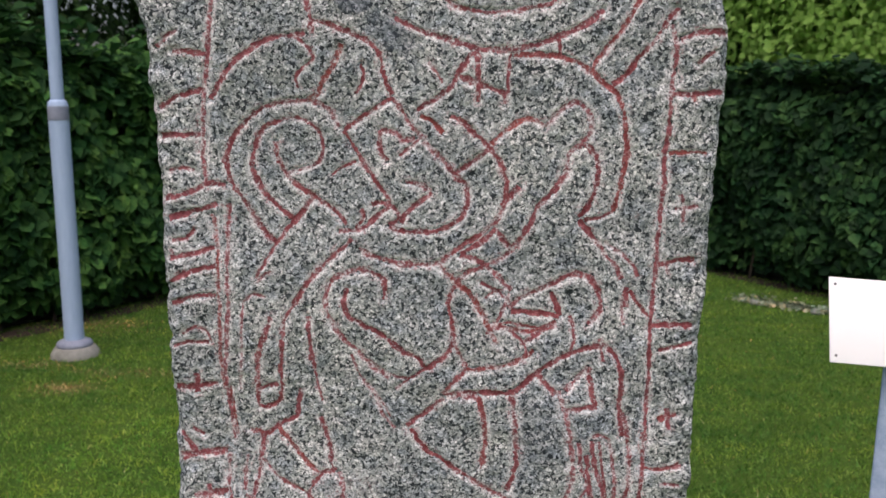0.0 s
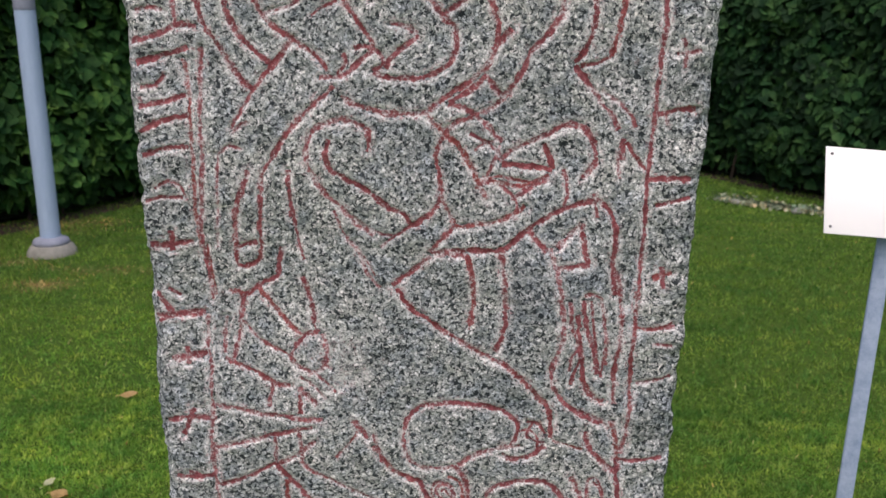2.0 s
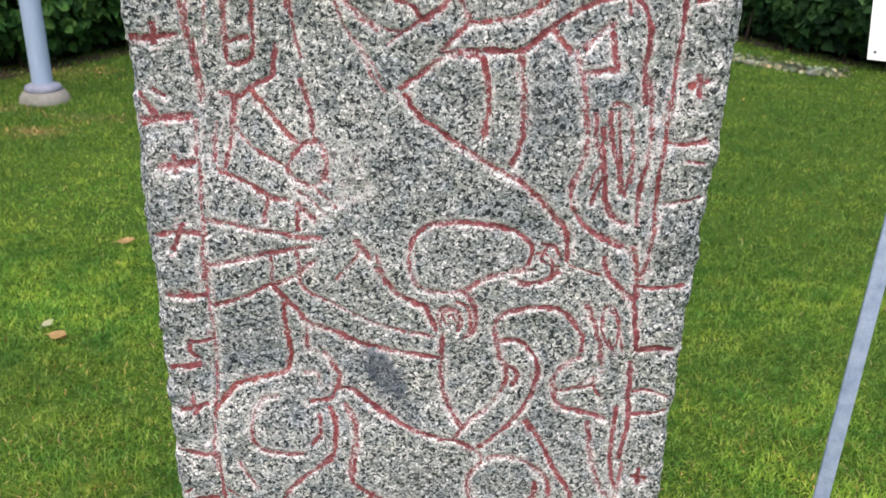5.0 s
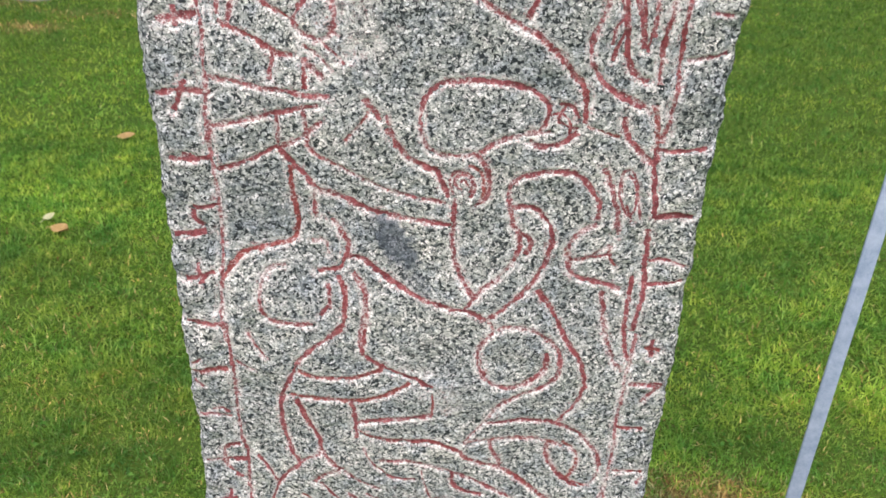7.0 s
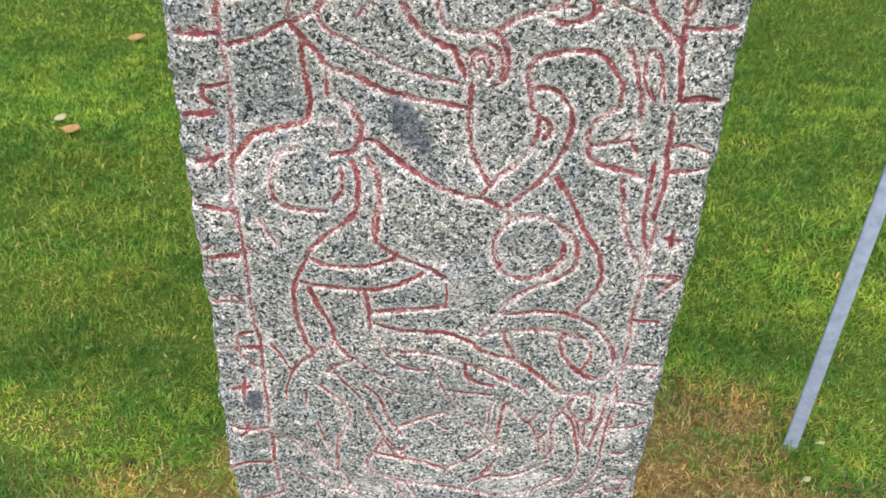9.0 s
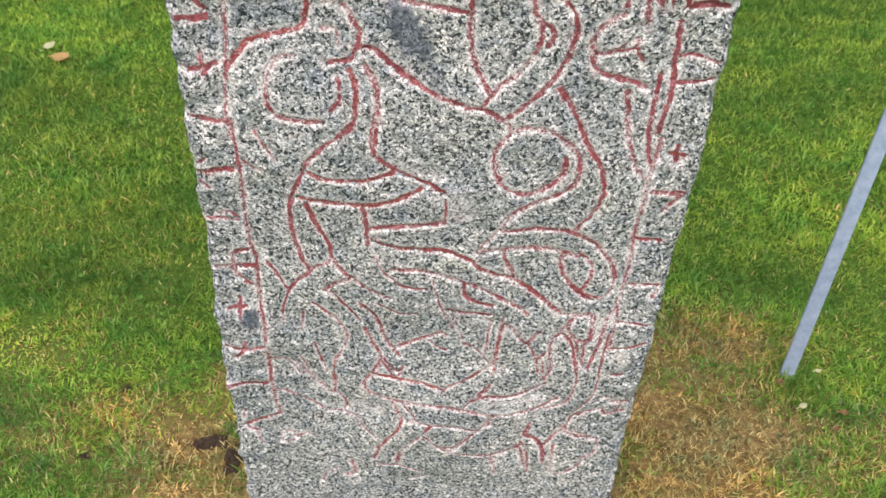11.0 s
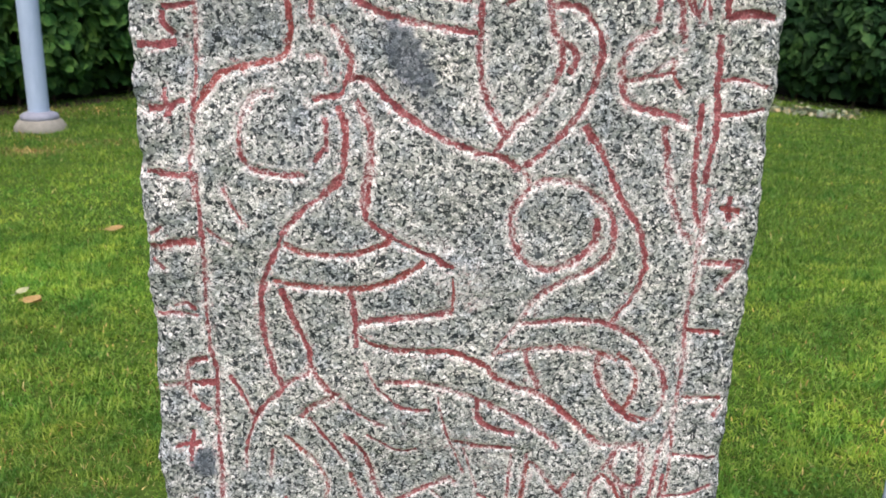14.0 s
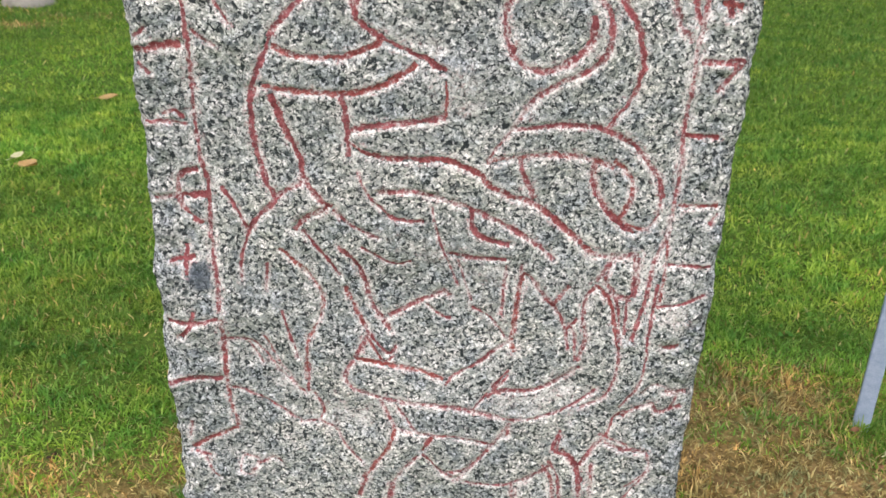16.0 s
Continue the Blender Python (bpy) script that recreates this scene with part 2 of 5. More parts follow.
def ground_z(x, y):
    """The lawn's gentle unevenness."""
    return 0.012 * noise.noise(Vector((x * 0.9, y * 0.9, 3.1))) + 0.006 * noise.noise(Vector((x * 3.1, y * 3.1, 7.7)))


# ---- the ground ----
DRY_SPOTS = [(0.50, 1.46, 0.23, 0.18, 1.4), (0.45, 1.62, 0.22, 0.13, 1.05), (0.62, 1.56, 0.14, 0.11, 0.9), (0.36, 1.40, 0.12, 0.26, 0.8), (0.78, 1.46, 0.24, 0.13, 0.8), (0.55, 1.72, 0.28, 0.14, 0.8), (0.45, 1.26, 0.30, 0.15, 1.0),
             (-0.50, 1.34, 0.17, 0.10, 1.1), (-0.62, 1.40, 0.20, 0.09, 0.7), (-0.85, 1.32, 0.30, 0.12, 0.4), (-0.45, 1.24, 0.20, 0.12, 1.0), (-0.49, 1.50, 0.06, 0.10, 0.7), (-0.95, 1.56, 0.28, 0.14, 0.28),
             (-2.67, 5.37, 0.20, 0.11, 0.62), (-2.44, 5.72, 0.45, 0.10, 0.45), (-3.20, 5.87, 0.35, 0.10, 0.5), (-3.32, 6.98, 0.60, 0.25, 0.5)]
PALE_SPOTS = [(1.0, 2.25, 0.55, 0.5, 0.62), (0.62, 1.85, 0.45, 0.28, 0.75), (0.95, 1.60, 0.35, 0.25, 0.7), (-1.05, 1.50, 0.45, 0.22, 0.8), (-1.15, 2.20, 0.50, 0.25, 0.55), (1.1, 2.5, 0.6, 0.4, 0.55), (1.4, 3.3, 0.7, 0.5, 0.35), (-1.5, 3.1, 0.9, 0.7, 0.6), (-1.9, 4.3, 0.9, 0.6, 0.45)]
LUSH_SPOTS = [(-0.76, 1.93, 0.24, 0.13), (-0.91, 1.82, 0.26, 0.1), (-1, 1.98, 0.35, 0.14), (0.73, 1.97, 0.22, 0.07), (-1.3, 2.68, 0.5, 0.15)]
BARE_SPOTS = [(-0.49, 1.342, 0.062, 0.026), (-0.43, 1.300, 0.030, 0.050), (-0.699, 1.469, 0.017, 0.016), (-0.717, 1.289, 0.020, 0.014), (0.917, 1.604, 0.022, 0.009)]


def lattice(x, y, cell, seed):
    """Smooth value noise from 0 to 1 over the plan, with features about a cell wide."""
    def corner(i, j):
        q = (i * 374761393 + j * 668265263 + seed * 982451653) & 0x7fffffff
        q = ((q ^ (q >> 13)) * 1274126177) & 0x7fffffff
        return ((q ^ (q >> 16)) & 0xffff) / 65535.0
    a, c = np.asarray(x) / cell, np.asarray(y) / cell
    i, j = np.floor(a).astype(np.int64), np.floor(c).astype(np.int64)
    fx, fy = a - i, c - j
    fx, fy = fx * fx * (3 - 2 * fx), fy * fy * (3 - 2 * fy)
    low = corner(i, j) * (1 - fx) + corner(i + 1, j) * fx
    return low * (1 - fy) + (corner(i, j + 1) * (1 - fx) + corner(i + 1, j + 1) * fx) * fy


def paleness(x, y):
    """Where the grass colour is made lighter and yellower: towards low y, and in patches."""
    d = 0.45 * np.clip((2.9 - y) / 1.3, 0, 1)
    for cx, cy, rx, ry, s in PALE_SPOTS:
        d = np.maximum(d, s * np.exp(-((x - cx) / rx) ** 2 - ((y - cy) / ry) ** 2))
    for cx, cy, rx, ry in LUSH_SPOTS:
        d = d * (1 - np.exp(-((x - cx) / rx) ** 2 - ((y - cy) / ry) ** 2))
    return np.clip(d * (0.35 + 0.9 * lattice(x, y, 0.13, 21) + 0.45 * lattice(x, y, 0.04, 22)), 0, 1)


def dryness(x, y):
    d = 0.010 + 0.10 * np.clip((3.2 - y) / 1.8, 0, 1)
    for cx, cy, rx, ry, s in DRY_SPOTS:
        d = np.maximum(d, s * np.exp(-((x - cx) / rx) ** 2 - ((y - cy) / ry) ** 2))
    mottle = 1.1 * lattice(x, y, 0.05, 3) + 0.9 * lattice(x, y, 0.16, 4) - 1.0
    return np.clip(d * (1 + 0.8 * mottle), 0, 1)


def build_ground():
    xs = np.concatenate([np.linspace(-600, -8, 12), np.arange(-7, 7.01, 0.07), np.linspace(8, 600, 12)])
    ys = np.concatenate([np.linspace(-600, -4, 12), np.arange(-3, 12.01, 0.07), np.linspace(13, 600, 12)])
    verts = [(x, y, ground_z(x, y)) for y in ys for x in xs]
    n = len(xs)
    faces = [(j * n + i, j * n + i + 1, j * n + n + i + 1, j * n + n + i) for j in range(len(ys) - 1) for i in range(n - 1)]
    me = mesh_of("ground", verts, faces, LAWN)
    p = np.array(verts)
    me.attributes.new("dead", "FLOAT", "POINT").data.foreach_set("value", np.clip(dryness(p[:, 0], p[:, 1]) * 1.3 - 0.15, 0, 1).astype(np.float32))
    tagged(new("ground", me), "mown green lawn with thatch and soil between the blades", "lawn", kind="structure")


build_ground()

def inside_stone(x, y):
    return (x > -0.385) & (x < 0.325) & (y > 1.20) & (y < 1.40)


def blades(rng, x, y, tall, wide):
    """Bent blades rooted at x, y, some upright and most of them lying over."""
    n = len(x)
    z = np.array([ground_z(a, c) for a, c in zip(x, y)])
    yaw = 2 * np.pi * (1.6 * lattice(x, y, 0.09, 7) + 0.35 * rng.standard_normal(n))
    lean = np.clip(rng.normal(1.0, 0.42, n), 0.1, 1.5)
    h, w = tall * rng.uniform(0.55, 1.3, n), wide * rng.uniform(0.65, 1.35, n)
    dx, dy = np.cos(yaw), np.sin(yaw)
    sway = rng.normal(0, 0.22, n)
    v = np.empty((n, 5, 3))
    for k, (along, half) in enumerate(((0.0, -0.8), (0.0, 0.8), (0.5, -1.0), (0.5, 1.0), (1.0, 0.0))):
        bend = lean * (0.55 + 0.45 * along)
        reach, side = along * h * np.sin(bend), sway * along ** 2 * h
        v[:, k, 0] = x + dx * reach - dy * (half * w / 2 + side)
        v[:, k, 1] = y + dy * reach + dx * (half * w / 2 + side)
        v[:, k, 2] = z - 0.003 + along * h * np.cos(bend)
    i = np.arange(n)[:, None] * 5
    tris = np.concatenate([i + np.array([[0, 1, 3]]), i + np.array([[0, 3, 2]]), i + np.array([[2, 3, 4]])], 1).reshape(-1, 3)
    return v.reshape(-1, 3), tris


def raw_mesh(name, verts, tris, mat):
    me = bpy.data.meshes.new(name)
    me.vertices.add(len(verts))
    me.vertices.foreach_set("co", np.asarray(verts, np.float32).ravel())
    k = tris.shape[1]
    me.loops.add(tris.size)
    me.loops.foreach_set("vertex_index", tris.astype(np.int32).ravel())
    me.polygons.add(len(tris))
    me.polygons.foreach_set("loop_start", np.arange(0, tris.size, k, dtype=np.int32))
    me.polygons.foreach_set("loop_total", np.full(len(tris), k, np.int32))
    me.materials.append(mat)
    me.update(calc_edges=True)
    return me


def build_grass():
    rng = np.random.default_rng(5)
    green, dry = [], []
    for x0, x1, y0, y1, density, tall, wide in ((-1.9, 1.7, 0.85, 2.2, 42000, 0.027, 0.0027), (-2.4, 2.0, 2.2, 3.8, 19000, 0.030, 0.0038),
                                                (-3.6, 2.8, 3.8, 6.2, 5000, 0.036, 0.0052), (-4.9, 4.7, 6.2, 11.0, 2600, 0.032, 0.0075), (-6.0, 6.0, -3.0, 10.0, 550, 0.034, 0.0110)):
        n = int((x1 - x0) * (y1 - y0) * density)
        x, y = rng.uniform(x0, x1, n), rng.uniform(y0, y1, n)
        keep = ~inside_stone(x, y) & ((abs(x) < 0.75 + 0.56 * y) if y0 > 0 else (abs(x) > 0.75 + 0.56 * y) | (y < 0.85))
        clump = 0.6 * lattice(x, y, 0.055, 11) + 0.4 * lattice(x, y, 0.20, 12)
        keep &= rng.uniform(0, 1, n) < 0.45 + 0.95 * clump
        x, y, clump = x[keep], y[keep], clump[keep]
        is_dry = rng.uniform(0, 1, len(x)) < dryness(x, y)
        soil = np.zeros(len(x), bool)
        for cx, cy, rx, ry in BARE_SPOTS:
            soil |= ((x - cx) / rx) ** 2 + ((y - cy) / ry) ** 2 < rng.uniform(0.12, 1.3, len(x)) ** 0.8
        lush = 0.45 + 1.1 * clump
        living, withered = ~is_dry & ~soil, is_dry & ~soil
        green.append(blades(rng, x[living], y[living], tall * lush[living], wide))
        dry.append(blades(rng, x[withered], y[withered], tall * 0.85 * lush[withered], wide))
    for name, sets, mat, label in (("lawn_grass", green, BLADE, "short green lawn grass, clumped and uneven, round the rune stone"),
                                   ("dry_grass", dry, DRY, "straw-brown dead grass at the foot of the stone and sign post")):
        verts, tris, base = [], [], 0
        for v, t in sets:
            verts.append(v)
            tris.append(t + base)
            base += len(v)
        verts = np.concatenate(verts)
        me = raw_mesh(name, verts, np.concatenate(tris), mat)
        me.attributes.new("pale", "FLOAT", "POINT").data.foreach_set("value", (paleness(verts[:, 0], verts[:, 1]) * (mat is BLADE)).astype(np.float32))
        tagged(new(name, me), label, "grass", kind="stuff")


build_grass()

# ---- the rune stone ----
FACE_Y, FACE_YAW, FACE_LEAN = 1.2144, 0.0428, -0.0216
TOP, FOOT, THICK = 2.02, -0.16, 0.15
RISE = 0.04
STROKES = []


def groove(*points, w=8.6, closed=False):
    """A carved line through points given in millimetres across and up the stone's face, w wide."""
    worn_down = 0.88 if points[len(points) // 2][1] < 540 else 1.0
    STROKES.append((points, w * worn_down / 1000.0, closed))


# upper serpent and its band
groove((-283, 1854), (-289, 1814), (-294, 1780), (-300, 1742), (-304, 1697), (-305, 1654), (-304, 1629))
groove((-20, 1812), (8, 1804), (42, 1794), (77, 1792), (111, 1798), (145, 1810), (172, 1823), (192, 1839), w=9)
groove((-61, 1831), (-40, 1821), (-20, 1812))
groove((1, 1852), (22, 1842), (56, 1837), (90, 1839), (124, 1845), (134, 1852))
groove((-167, 1853), (-163, 1833), (-161, 1813))
groove((-163, 1830), (-130, 1820), (-99, 1807), (-81, 1791), (-75, 1765), (-66, 1739))
groove((-291, 1735), (-276, 1759), (-264, 1776), (-243, 1792), (-214, 1807), (-186, 1811), (-169, 1813))
groove((-183, 1811), (-169, 1800), (-161, 1784), (-173, 1774), (-184, 1760), (-181, 1748), w=6)
groove((-126, 1801), (-135, 1779), (-149, 1759), (-157, 1741), (-169, 1733))
groove((-104, 1776), (-100, 1762), (-106, 1748), (-111, 1741), w=6)
groove((-133, 1700), (-143, 1721), (-161, 1731), (-189, 1733), (-217, 1728), (-239, 1717), (-257, 1700), (-271, 1679), (-276, 1654), (-271, 1633), (-258, 1611), (-241, 1582), (-227, 1564), (-217, 1553))
groove((-211, 1707), (-229, 1696), (-239, 1679), (-244, 1658), (-239, 1633), (-225, 1611), (-205, 1593), (-191, 1581))
groove((-211, 1707), (-193, 1712), (-172, 1707), (-158, 1693), (-154, 1672), (-163, 1654), (-185, 1647), (-199, 1643), w=6)
groove((-213, 1682), (-213, 1665), (-203, 1643), (-185, 1625), (-164, 1611), (-147, 1600), (-133, 1586), (-128, 1575))
groove((-166, 1615), (-179, 1597), (-194, 1579), (-209, 1564), (-217, 1553))
groove((-128, 1696), (-112, 1707), (-91, 1720), (-66, 1736))
groove((-128, 1695), (-116, 1675), (-103, 1654), (-89, 1633), (-78, 1618), (-71, 1604))
groove((-81, 1696), (-63, 1693), (-53, 1685), (-38, 1685))
groove((-81, 1696), (-83, 1675), (-74, 1657))
groove((-66, 1736), (-52, 1717), (-38, 1696), (-24, 1685))
groove((-28, 1690), (-42, 1676), (-58, 1664), w=6)
groove((-31, 1713), (-17, 1706), (-3, 1692))
groove((-35, 1720), (1, 1744), (18, 1768), (35, 1791))
groove((39, 1795), (41, 1772), (40, 1730))
groove((18, 1760), (42, 1751), (74, 1741))
groove((74, 1741), (74, 1727))
groove((80, 1788), (78, 1765), (77, 1741), w=6)
groove((-20, 1779), (-10, 1765), (-3, 1753), w=6)
groove((7, 1713), (25, 1703), (42, 1685), (57, 1671), (71, 1646), (76, 1625), (71, 1597), (61, 1579), (43, 1564), (21, 1549), (3, 1538), (-11, 1527), (-33, 1524), (-65, 1527), (-94, 1535), (-112, 1546), w=9)
groove((-28, 1682), (0, 1654), (14, 1636), (25, 1625), (27, 1604), (18, 1586), (0, 1573), (-29, 1568), (-58, 1569), (-72, 1575))
groove((-51, 1631), (-32, 1627), (-18, 1620))
groove((-18, 1618), (-32, 1607), (-50, 1593), (-57, 1579))
groove((14, 1643), (35, 1657), (53, 1671))
groove((-115, 1571), (-104, 1586), (-107, 1597), w=6)
groove((-137, 1569), (-115, 1569), (-97, 1579), (-82, 1593), (-71, 1602))
groove((57, 1678), (77, 1696), (95, 1708), (112, 1707), (123, 1699))
groove((123, 1699), (137, 1713), (150, 1725), (164, 1728), (178, 1716), (181, 1699), (176, 1685))
groove((84, 1787), (111, 1786), (146, 1783), (177, 1768), (198, 1750), (212, 1737), (220, 1716), (223, 1692), (225, 1667), (222, 1646), (218, 1625), (213, 1604), (210, 1593))
groove((236, 1851), (220, 1824), (204, 1801), (184, 1778), (181, 1764))
groove((280, 1841), (255, 1804), (235, 1781), (222, 1761), (205, 1750))
groove((138, 1805), (142, 1785), w=6)
groove((165, 1671), (172, 1676), (183, 1667), (189, 1653), (189, 1632), (184, 1611), (174, 1593), (167, 1586))
groove((176, 1685), (155, 1667), (148, 1639), (131, 1614), (114, 1597), (107, 1579), (93, 1557), (82, 1546))
groove((92, 1625), (82, 1614), (71, 1600))
groove((167, 1582), (182, 1564), (197, 1546), (211, 1528), (223, 1506))
groove((200, 1553), (222, 1539), (237, 1524), (244, 1509), w=6)
groove((210, 1593), (196, 1586), (174, 1582), w=6)
groove((-113, 1657), (-128, 1650), (-144, 1640), w=6)
groove((-94, 1602), (-79, 1605), (-64, 1597), (-59, 1586), (-72, 1576), w=7)
groove((-216, 1554), (-232, 1529), (-246, 1507), w=6)
# right border and its runes, upper
groove((275, 1821), (281, 1791), (280, 1764), (278, 1740), (276, 1702), (272, 1667), (272, 1632), (269, 1596), (268, 1553), (265, 1517), (263, 1487), (261, 1445), (261, 1389), (260, 1336), (259, 1289), w=9)
groove((285, 1804), (309, 1811), (339, 1812), w=9)
groove((327, 1789), (314, 1780), (307, 1774), w=6)
groove((278, 1738), (305, 1738), (340, 1740))
groove((302, 1740), (306, 1729), w=6)
groove((277, 1666), (305, 1667), (323, 1666), w=6)
groove((293, 1614), (298, 1596), (297, 1579), w=6)
groove((287, 1595), (315, 1600), w=6)
groove((269, 1524), (293, 1529), (315, 1531))
groove((279, 1524), (283, 1511), w=6)
groove((261, 1445), (290, 1446), (315, 1446))
groove((273, 1412), (291, 1416), (316, 1422), w=6)
groove((287, 1332), (290, 1303))
groove((276, 1316), (300, 1324))
# left border runes, upper
groove((-356, 1799), (-340, 1813), (-329, 1819), w=6)
groove((-337, 1794), (-309, 1792), (-294, 1789))
groove((-359, 1725), (-337, 1737), (-315, 1744), (-300, 1747))
groove((-359, 1690), (-333, 1691), (-304, 1692))
groove((-350, 1647), (-332, 1649), (-317, 1647), w=6)
groove((-359, 1610), (-337, 1615), (-315, 1622), (-300, 1629), (-279, 1628))
groove((-353, 1586), (-331, 1591), (-302, 1600), (-291, 1604))
groove((-299, 1591), (-295, 1568), (-293, 1546), (-294, 1486), (-296, 1425), (-297, 1379), (-292, 1356))
groove((-276, 1604), (-277, 1582), (-280, 1546), (-281, 1501), (-281, 1464), (-288, 1410), (-291, 1356), (-287, 1325), (-284, 1285))
groove((-351, 1557), (-333, 1560), (-321, 1571), w=6)
groove((-352, 1546), (-349, 1534), w=6)
groove((-354, 1534), (-323, 1540), (-293, 1548), w=9)
groove((-356, 1502), (-336, 1514), (-313, 1520), (-296, 1522), w=9)
groove((-356, 1475), (-326, 1483), (-298, 1486))
groove((-344, 1433), (-328, 1442), (-314, 1437), (-307, 1422), w=6)
groove((-356, 1418), (-333, 1422), (-311, 1422), w=6)
groove((-358, 1360), (-333, 1361), (-303, 1365), w=10)
groove((-330, 1379), (-330, 1352))
groove((-355, 1297), (-341, 1277), (-334, 1265), w=6)
groove((-356, 1259), (-334, 1265), (-300, 1267))
groove((-338, 1204), (-318, 1211), (-303, 1208), w=10)
groove((-264, 1475), (-268, 1426), (-273, 1356), w=5)
# middle serpents
groove((-119, 1557), (-145, 1535), (-175, 1505), (-194, 1479), (-210, 1452), (-214, 1426), (-217, 1395))
groove((-84, 1509), (-109, 1518), (-138, 1512), (-153, 1498), (-158, 1471), (-147, 1445), (-133, 1426), (-111, 1403), (-97, 1388), (-75, 1373))
groove((-128, 1494), (-133, 1475), (-125, 1456), (-107, 1445), (-81, 1430), (-60, 1411), (-38, 1400), (-27, 1388), (-12, 1396), (3, 1411), (9, 1423))
groove((-84, 1509), (-79, 1498), (-82, 1479))
groove((-11, 1527), (7, 1509), (18, 1498), (32, 1483), (43, 1464), (54, 1442), (65, 1419))
groove((18, 1504), (7, 1490), (2, 1472), (7, 1445), (9, 1423), (17, 1404), (25, 1388))
groove((25, 1385), (6, 1365), (-5, 1350))
groove((7, 1502), (28, 1516), (50, 1524), (79, 1539), (93, 1553))
groove((18, 1538), (36, 1533), (50, 1524), (68, 1509), (83, 1491))
groove((18, 1538), (43, 1553), (64, 1571))
groove((61, 1571), (71, 1560), (82, 1546))
groove((79, 1468), (97, 1483), (122, 1493), (140, 1502), (165, 1513), (183, 1506), (195, 1487), (197, 1465), (181, 1446))
groove((83, 1464), (116, 1461), (145, 1457))
groove((133, 1488), (141, 1472), (145, 1457))
groove((58, 1442), (79, 1449), (116, 1442), (141, 1450), w=6)
groove((94, 1419), (116, 1434), (141, 1446))
groove((50, 1479), (57, 1487), (79, 1494), w=5)
groove((50, 1434), (72, 1442), (98, 1423), (105, 1404), w=6)
groove((25, 1385), (58, 1387), (87, 1396), (113, 1410))
groove((-1, 1350), (29, 1354), (65, 1354), (88, 1358), (117, 1381), (153, 1404), (189, 1416), (207, 1416), (222, 1397), (227, 1366), (224, 1335), (229, 1296))
groove((117, 1381), (128, 1367), (141, 1353))
groove((154, 1358), (168, 1374), (183, 1389))
groove((183, 1389), (187, 1358), (195, 1337))
groove((154, 1331), (176, 1335), (195, 1337))
groove((145, 1358), (153, 1331))
groove((40, 1348), (48, 1319), (49, 1287), (44, 1247))
groove((84, 1354), (88, 1319), (90, 1280), (89, 1248), (78, 1216))
groove((-54, 1306), (-24, 1330), (-5, 1346))
groove((-1, 1348), (21, 1348), (42, 1346))
groove((-244, 1422), (-249, 1387), (-251, 1348), (-248, 1333), (-233, 1333), (-221, 1345), (-220, 1380), (-217, 1395))
groove((-247, 1356), (-224, 1364))
groove((-180, 1456), (-179, 1426), (-178, 1395))
groove((-228, 1456), (-236, 1433), (-244, 1418))
groove((-264, 1475), (-249, 1486), (-234, 1482), w=5)
groove((-194, 1356), (-199, 1333), (-203, 1317), (-226, 1305), (-250, 1289))
groove((-98, 1357), (-83, 1334), (-76, 1318), w=5)
groove((-68, 1357), (-38, 1380), (-27, 1388), w=6)
groove((-226, 1516), (-237, 1509), (-244, 1501), w=5)
groove((230, 1495), (228, 1469))
groove((234, 1491), (245, 1472), (259, 1457), w=6)
# lower middle
groove((-287, 1361), (-284, 1330), (-280, 1292), w=6)
groove((-292, 1266), (-294, 1232), (-292, 1198), (-293, 1162), (-293, 1130), (-299, 1088), (-298, 1050))
groove((-268, 1263), (-274, 1233), (-274, 1212))
groove((-246, 1292), (-249, 1266), (-254, 1240), (-263, 1205))
groove((-274, 1205), (-252, 1195), (-232, 1185), (-213, 1171), (-190, 1168))
groove((-265, 1299), (-252, 1296), (-244, 1291), (-236, 1296), (-226, 1302))
groove((-227, 1299), (-206, 1274), (-188, 1251), (-173, 1238))
groove((-248, 1256), (-229, 1233), (-204, 1217), w=6)
groove((-169, 1316), (-163, 1294), (-158, 1268), (-156, 1248), (-150, 1241))
groove((-153, 1241), (-173, 1234), (-188, 1210), (-182, 1196), (-159, 1186), (-145, 1197), (-141, 1221), (-147, 1238))
groove((-159, 1186), (-140, 1169), (-130, 1158), w=5)
groove((-213, 1171), (-219, 1138))
groove((-177, 1165), (-179, 1128))
groove((-294, 1141), (-264, 1136), (-230, 1129), (-196, 1124), (-176, 1121), (-149, 1120))
groove((-181, 1161), (-164, 1150), (-155, 1140))
groove((-294, 1079), (-261, 1085), (-219, 1096), (-163, 1108))
groove((-181, 1102), (-179, 1060), w=6)
groove((-358, 1265), (-329, 1267), (-296, 1270))
groove((-352, 1288), (-341, 1271), w=6)
groove((-341, 1301), (-326, 1291), w=6)
groove((-342, 1207), (-320, 1210), (-296, 1214), w=10)
groove((-321, 1223), (-320, 1199))
groove((-354, 1120), (-323, 1124), (-289, 1122), w=9)
groove((-318, 1137), (-327, 1114), (-334, 1099))
groove((-49, 1302), (-33, 1280), (-8, 1260), (19, 1241), (45, 1224), (66, 1211), (92, 1198), (116, 1177), (134, 1156), (150, 1134), (154, 1105), (153, 1093), w=9)
groove((154, 1330), (161, 1299), (165, 1267), (166, 1240), (160, 1216), (153, 1195), (155, 1171), (165, 1153), (183, 1135), (205, 1122), (219, 1114))
groove((191, 1293), (194, 1298), (206, 1296), (214, 1280), (219, 1248), (221, 1221), (220, 1200), w=6)
groove((191, 1290), (192, 1267), (199, 1241), (207, 1214), (212, 1186))
groove((182, 1270), (186, 1240), (191, 1206), (196, 1171), (208, 1154), (222, 1147))
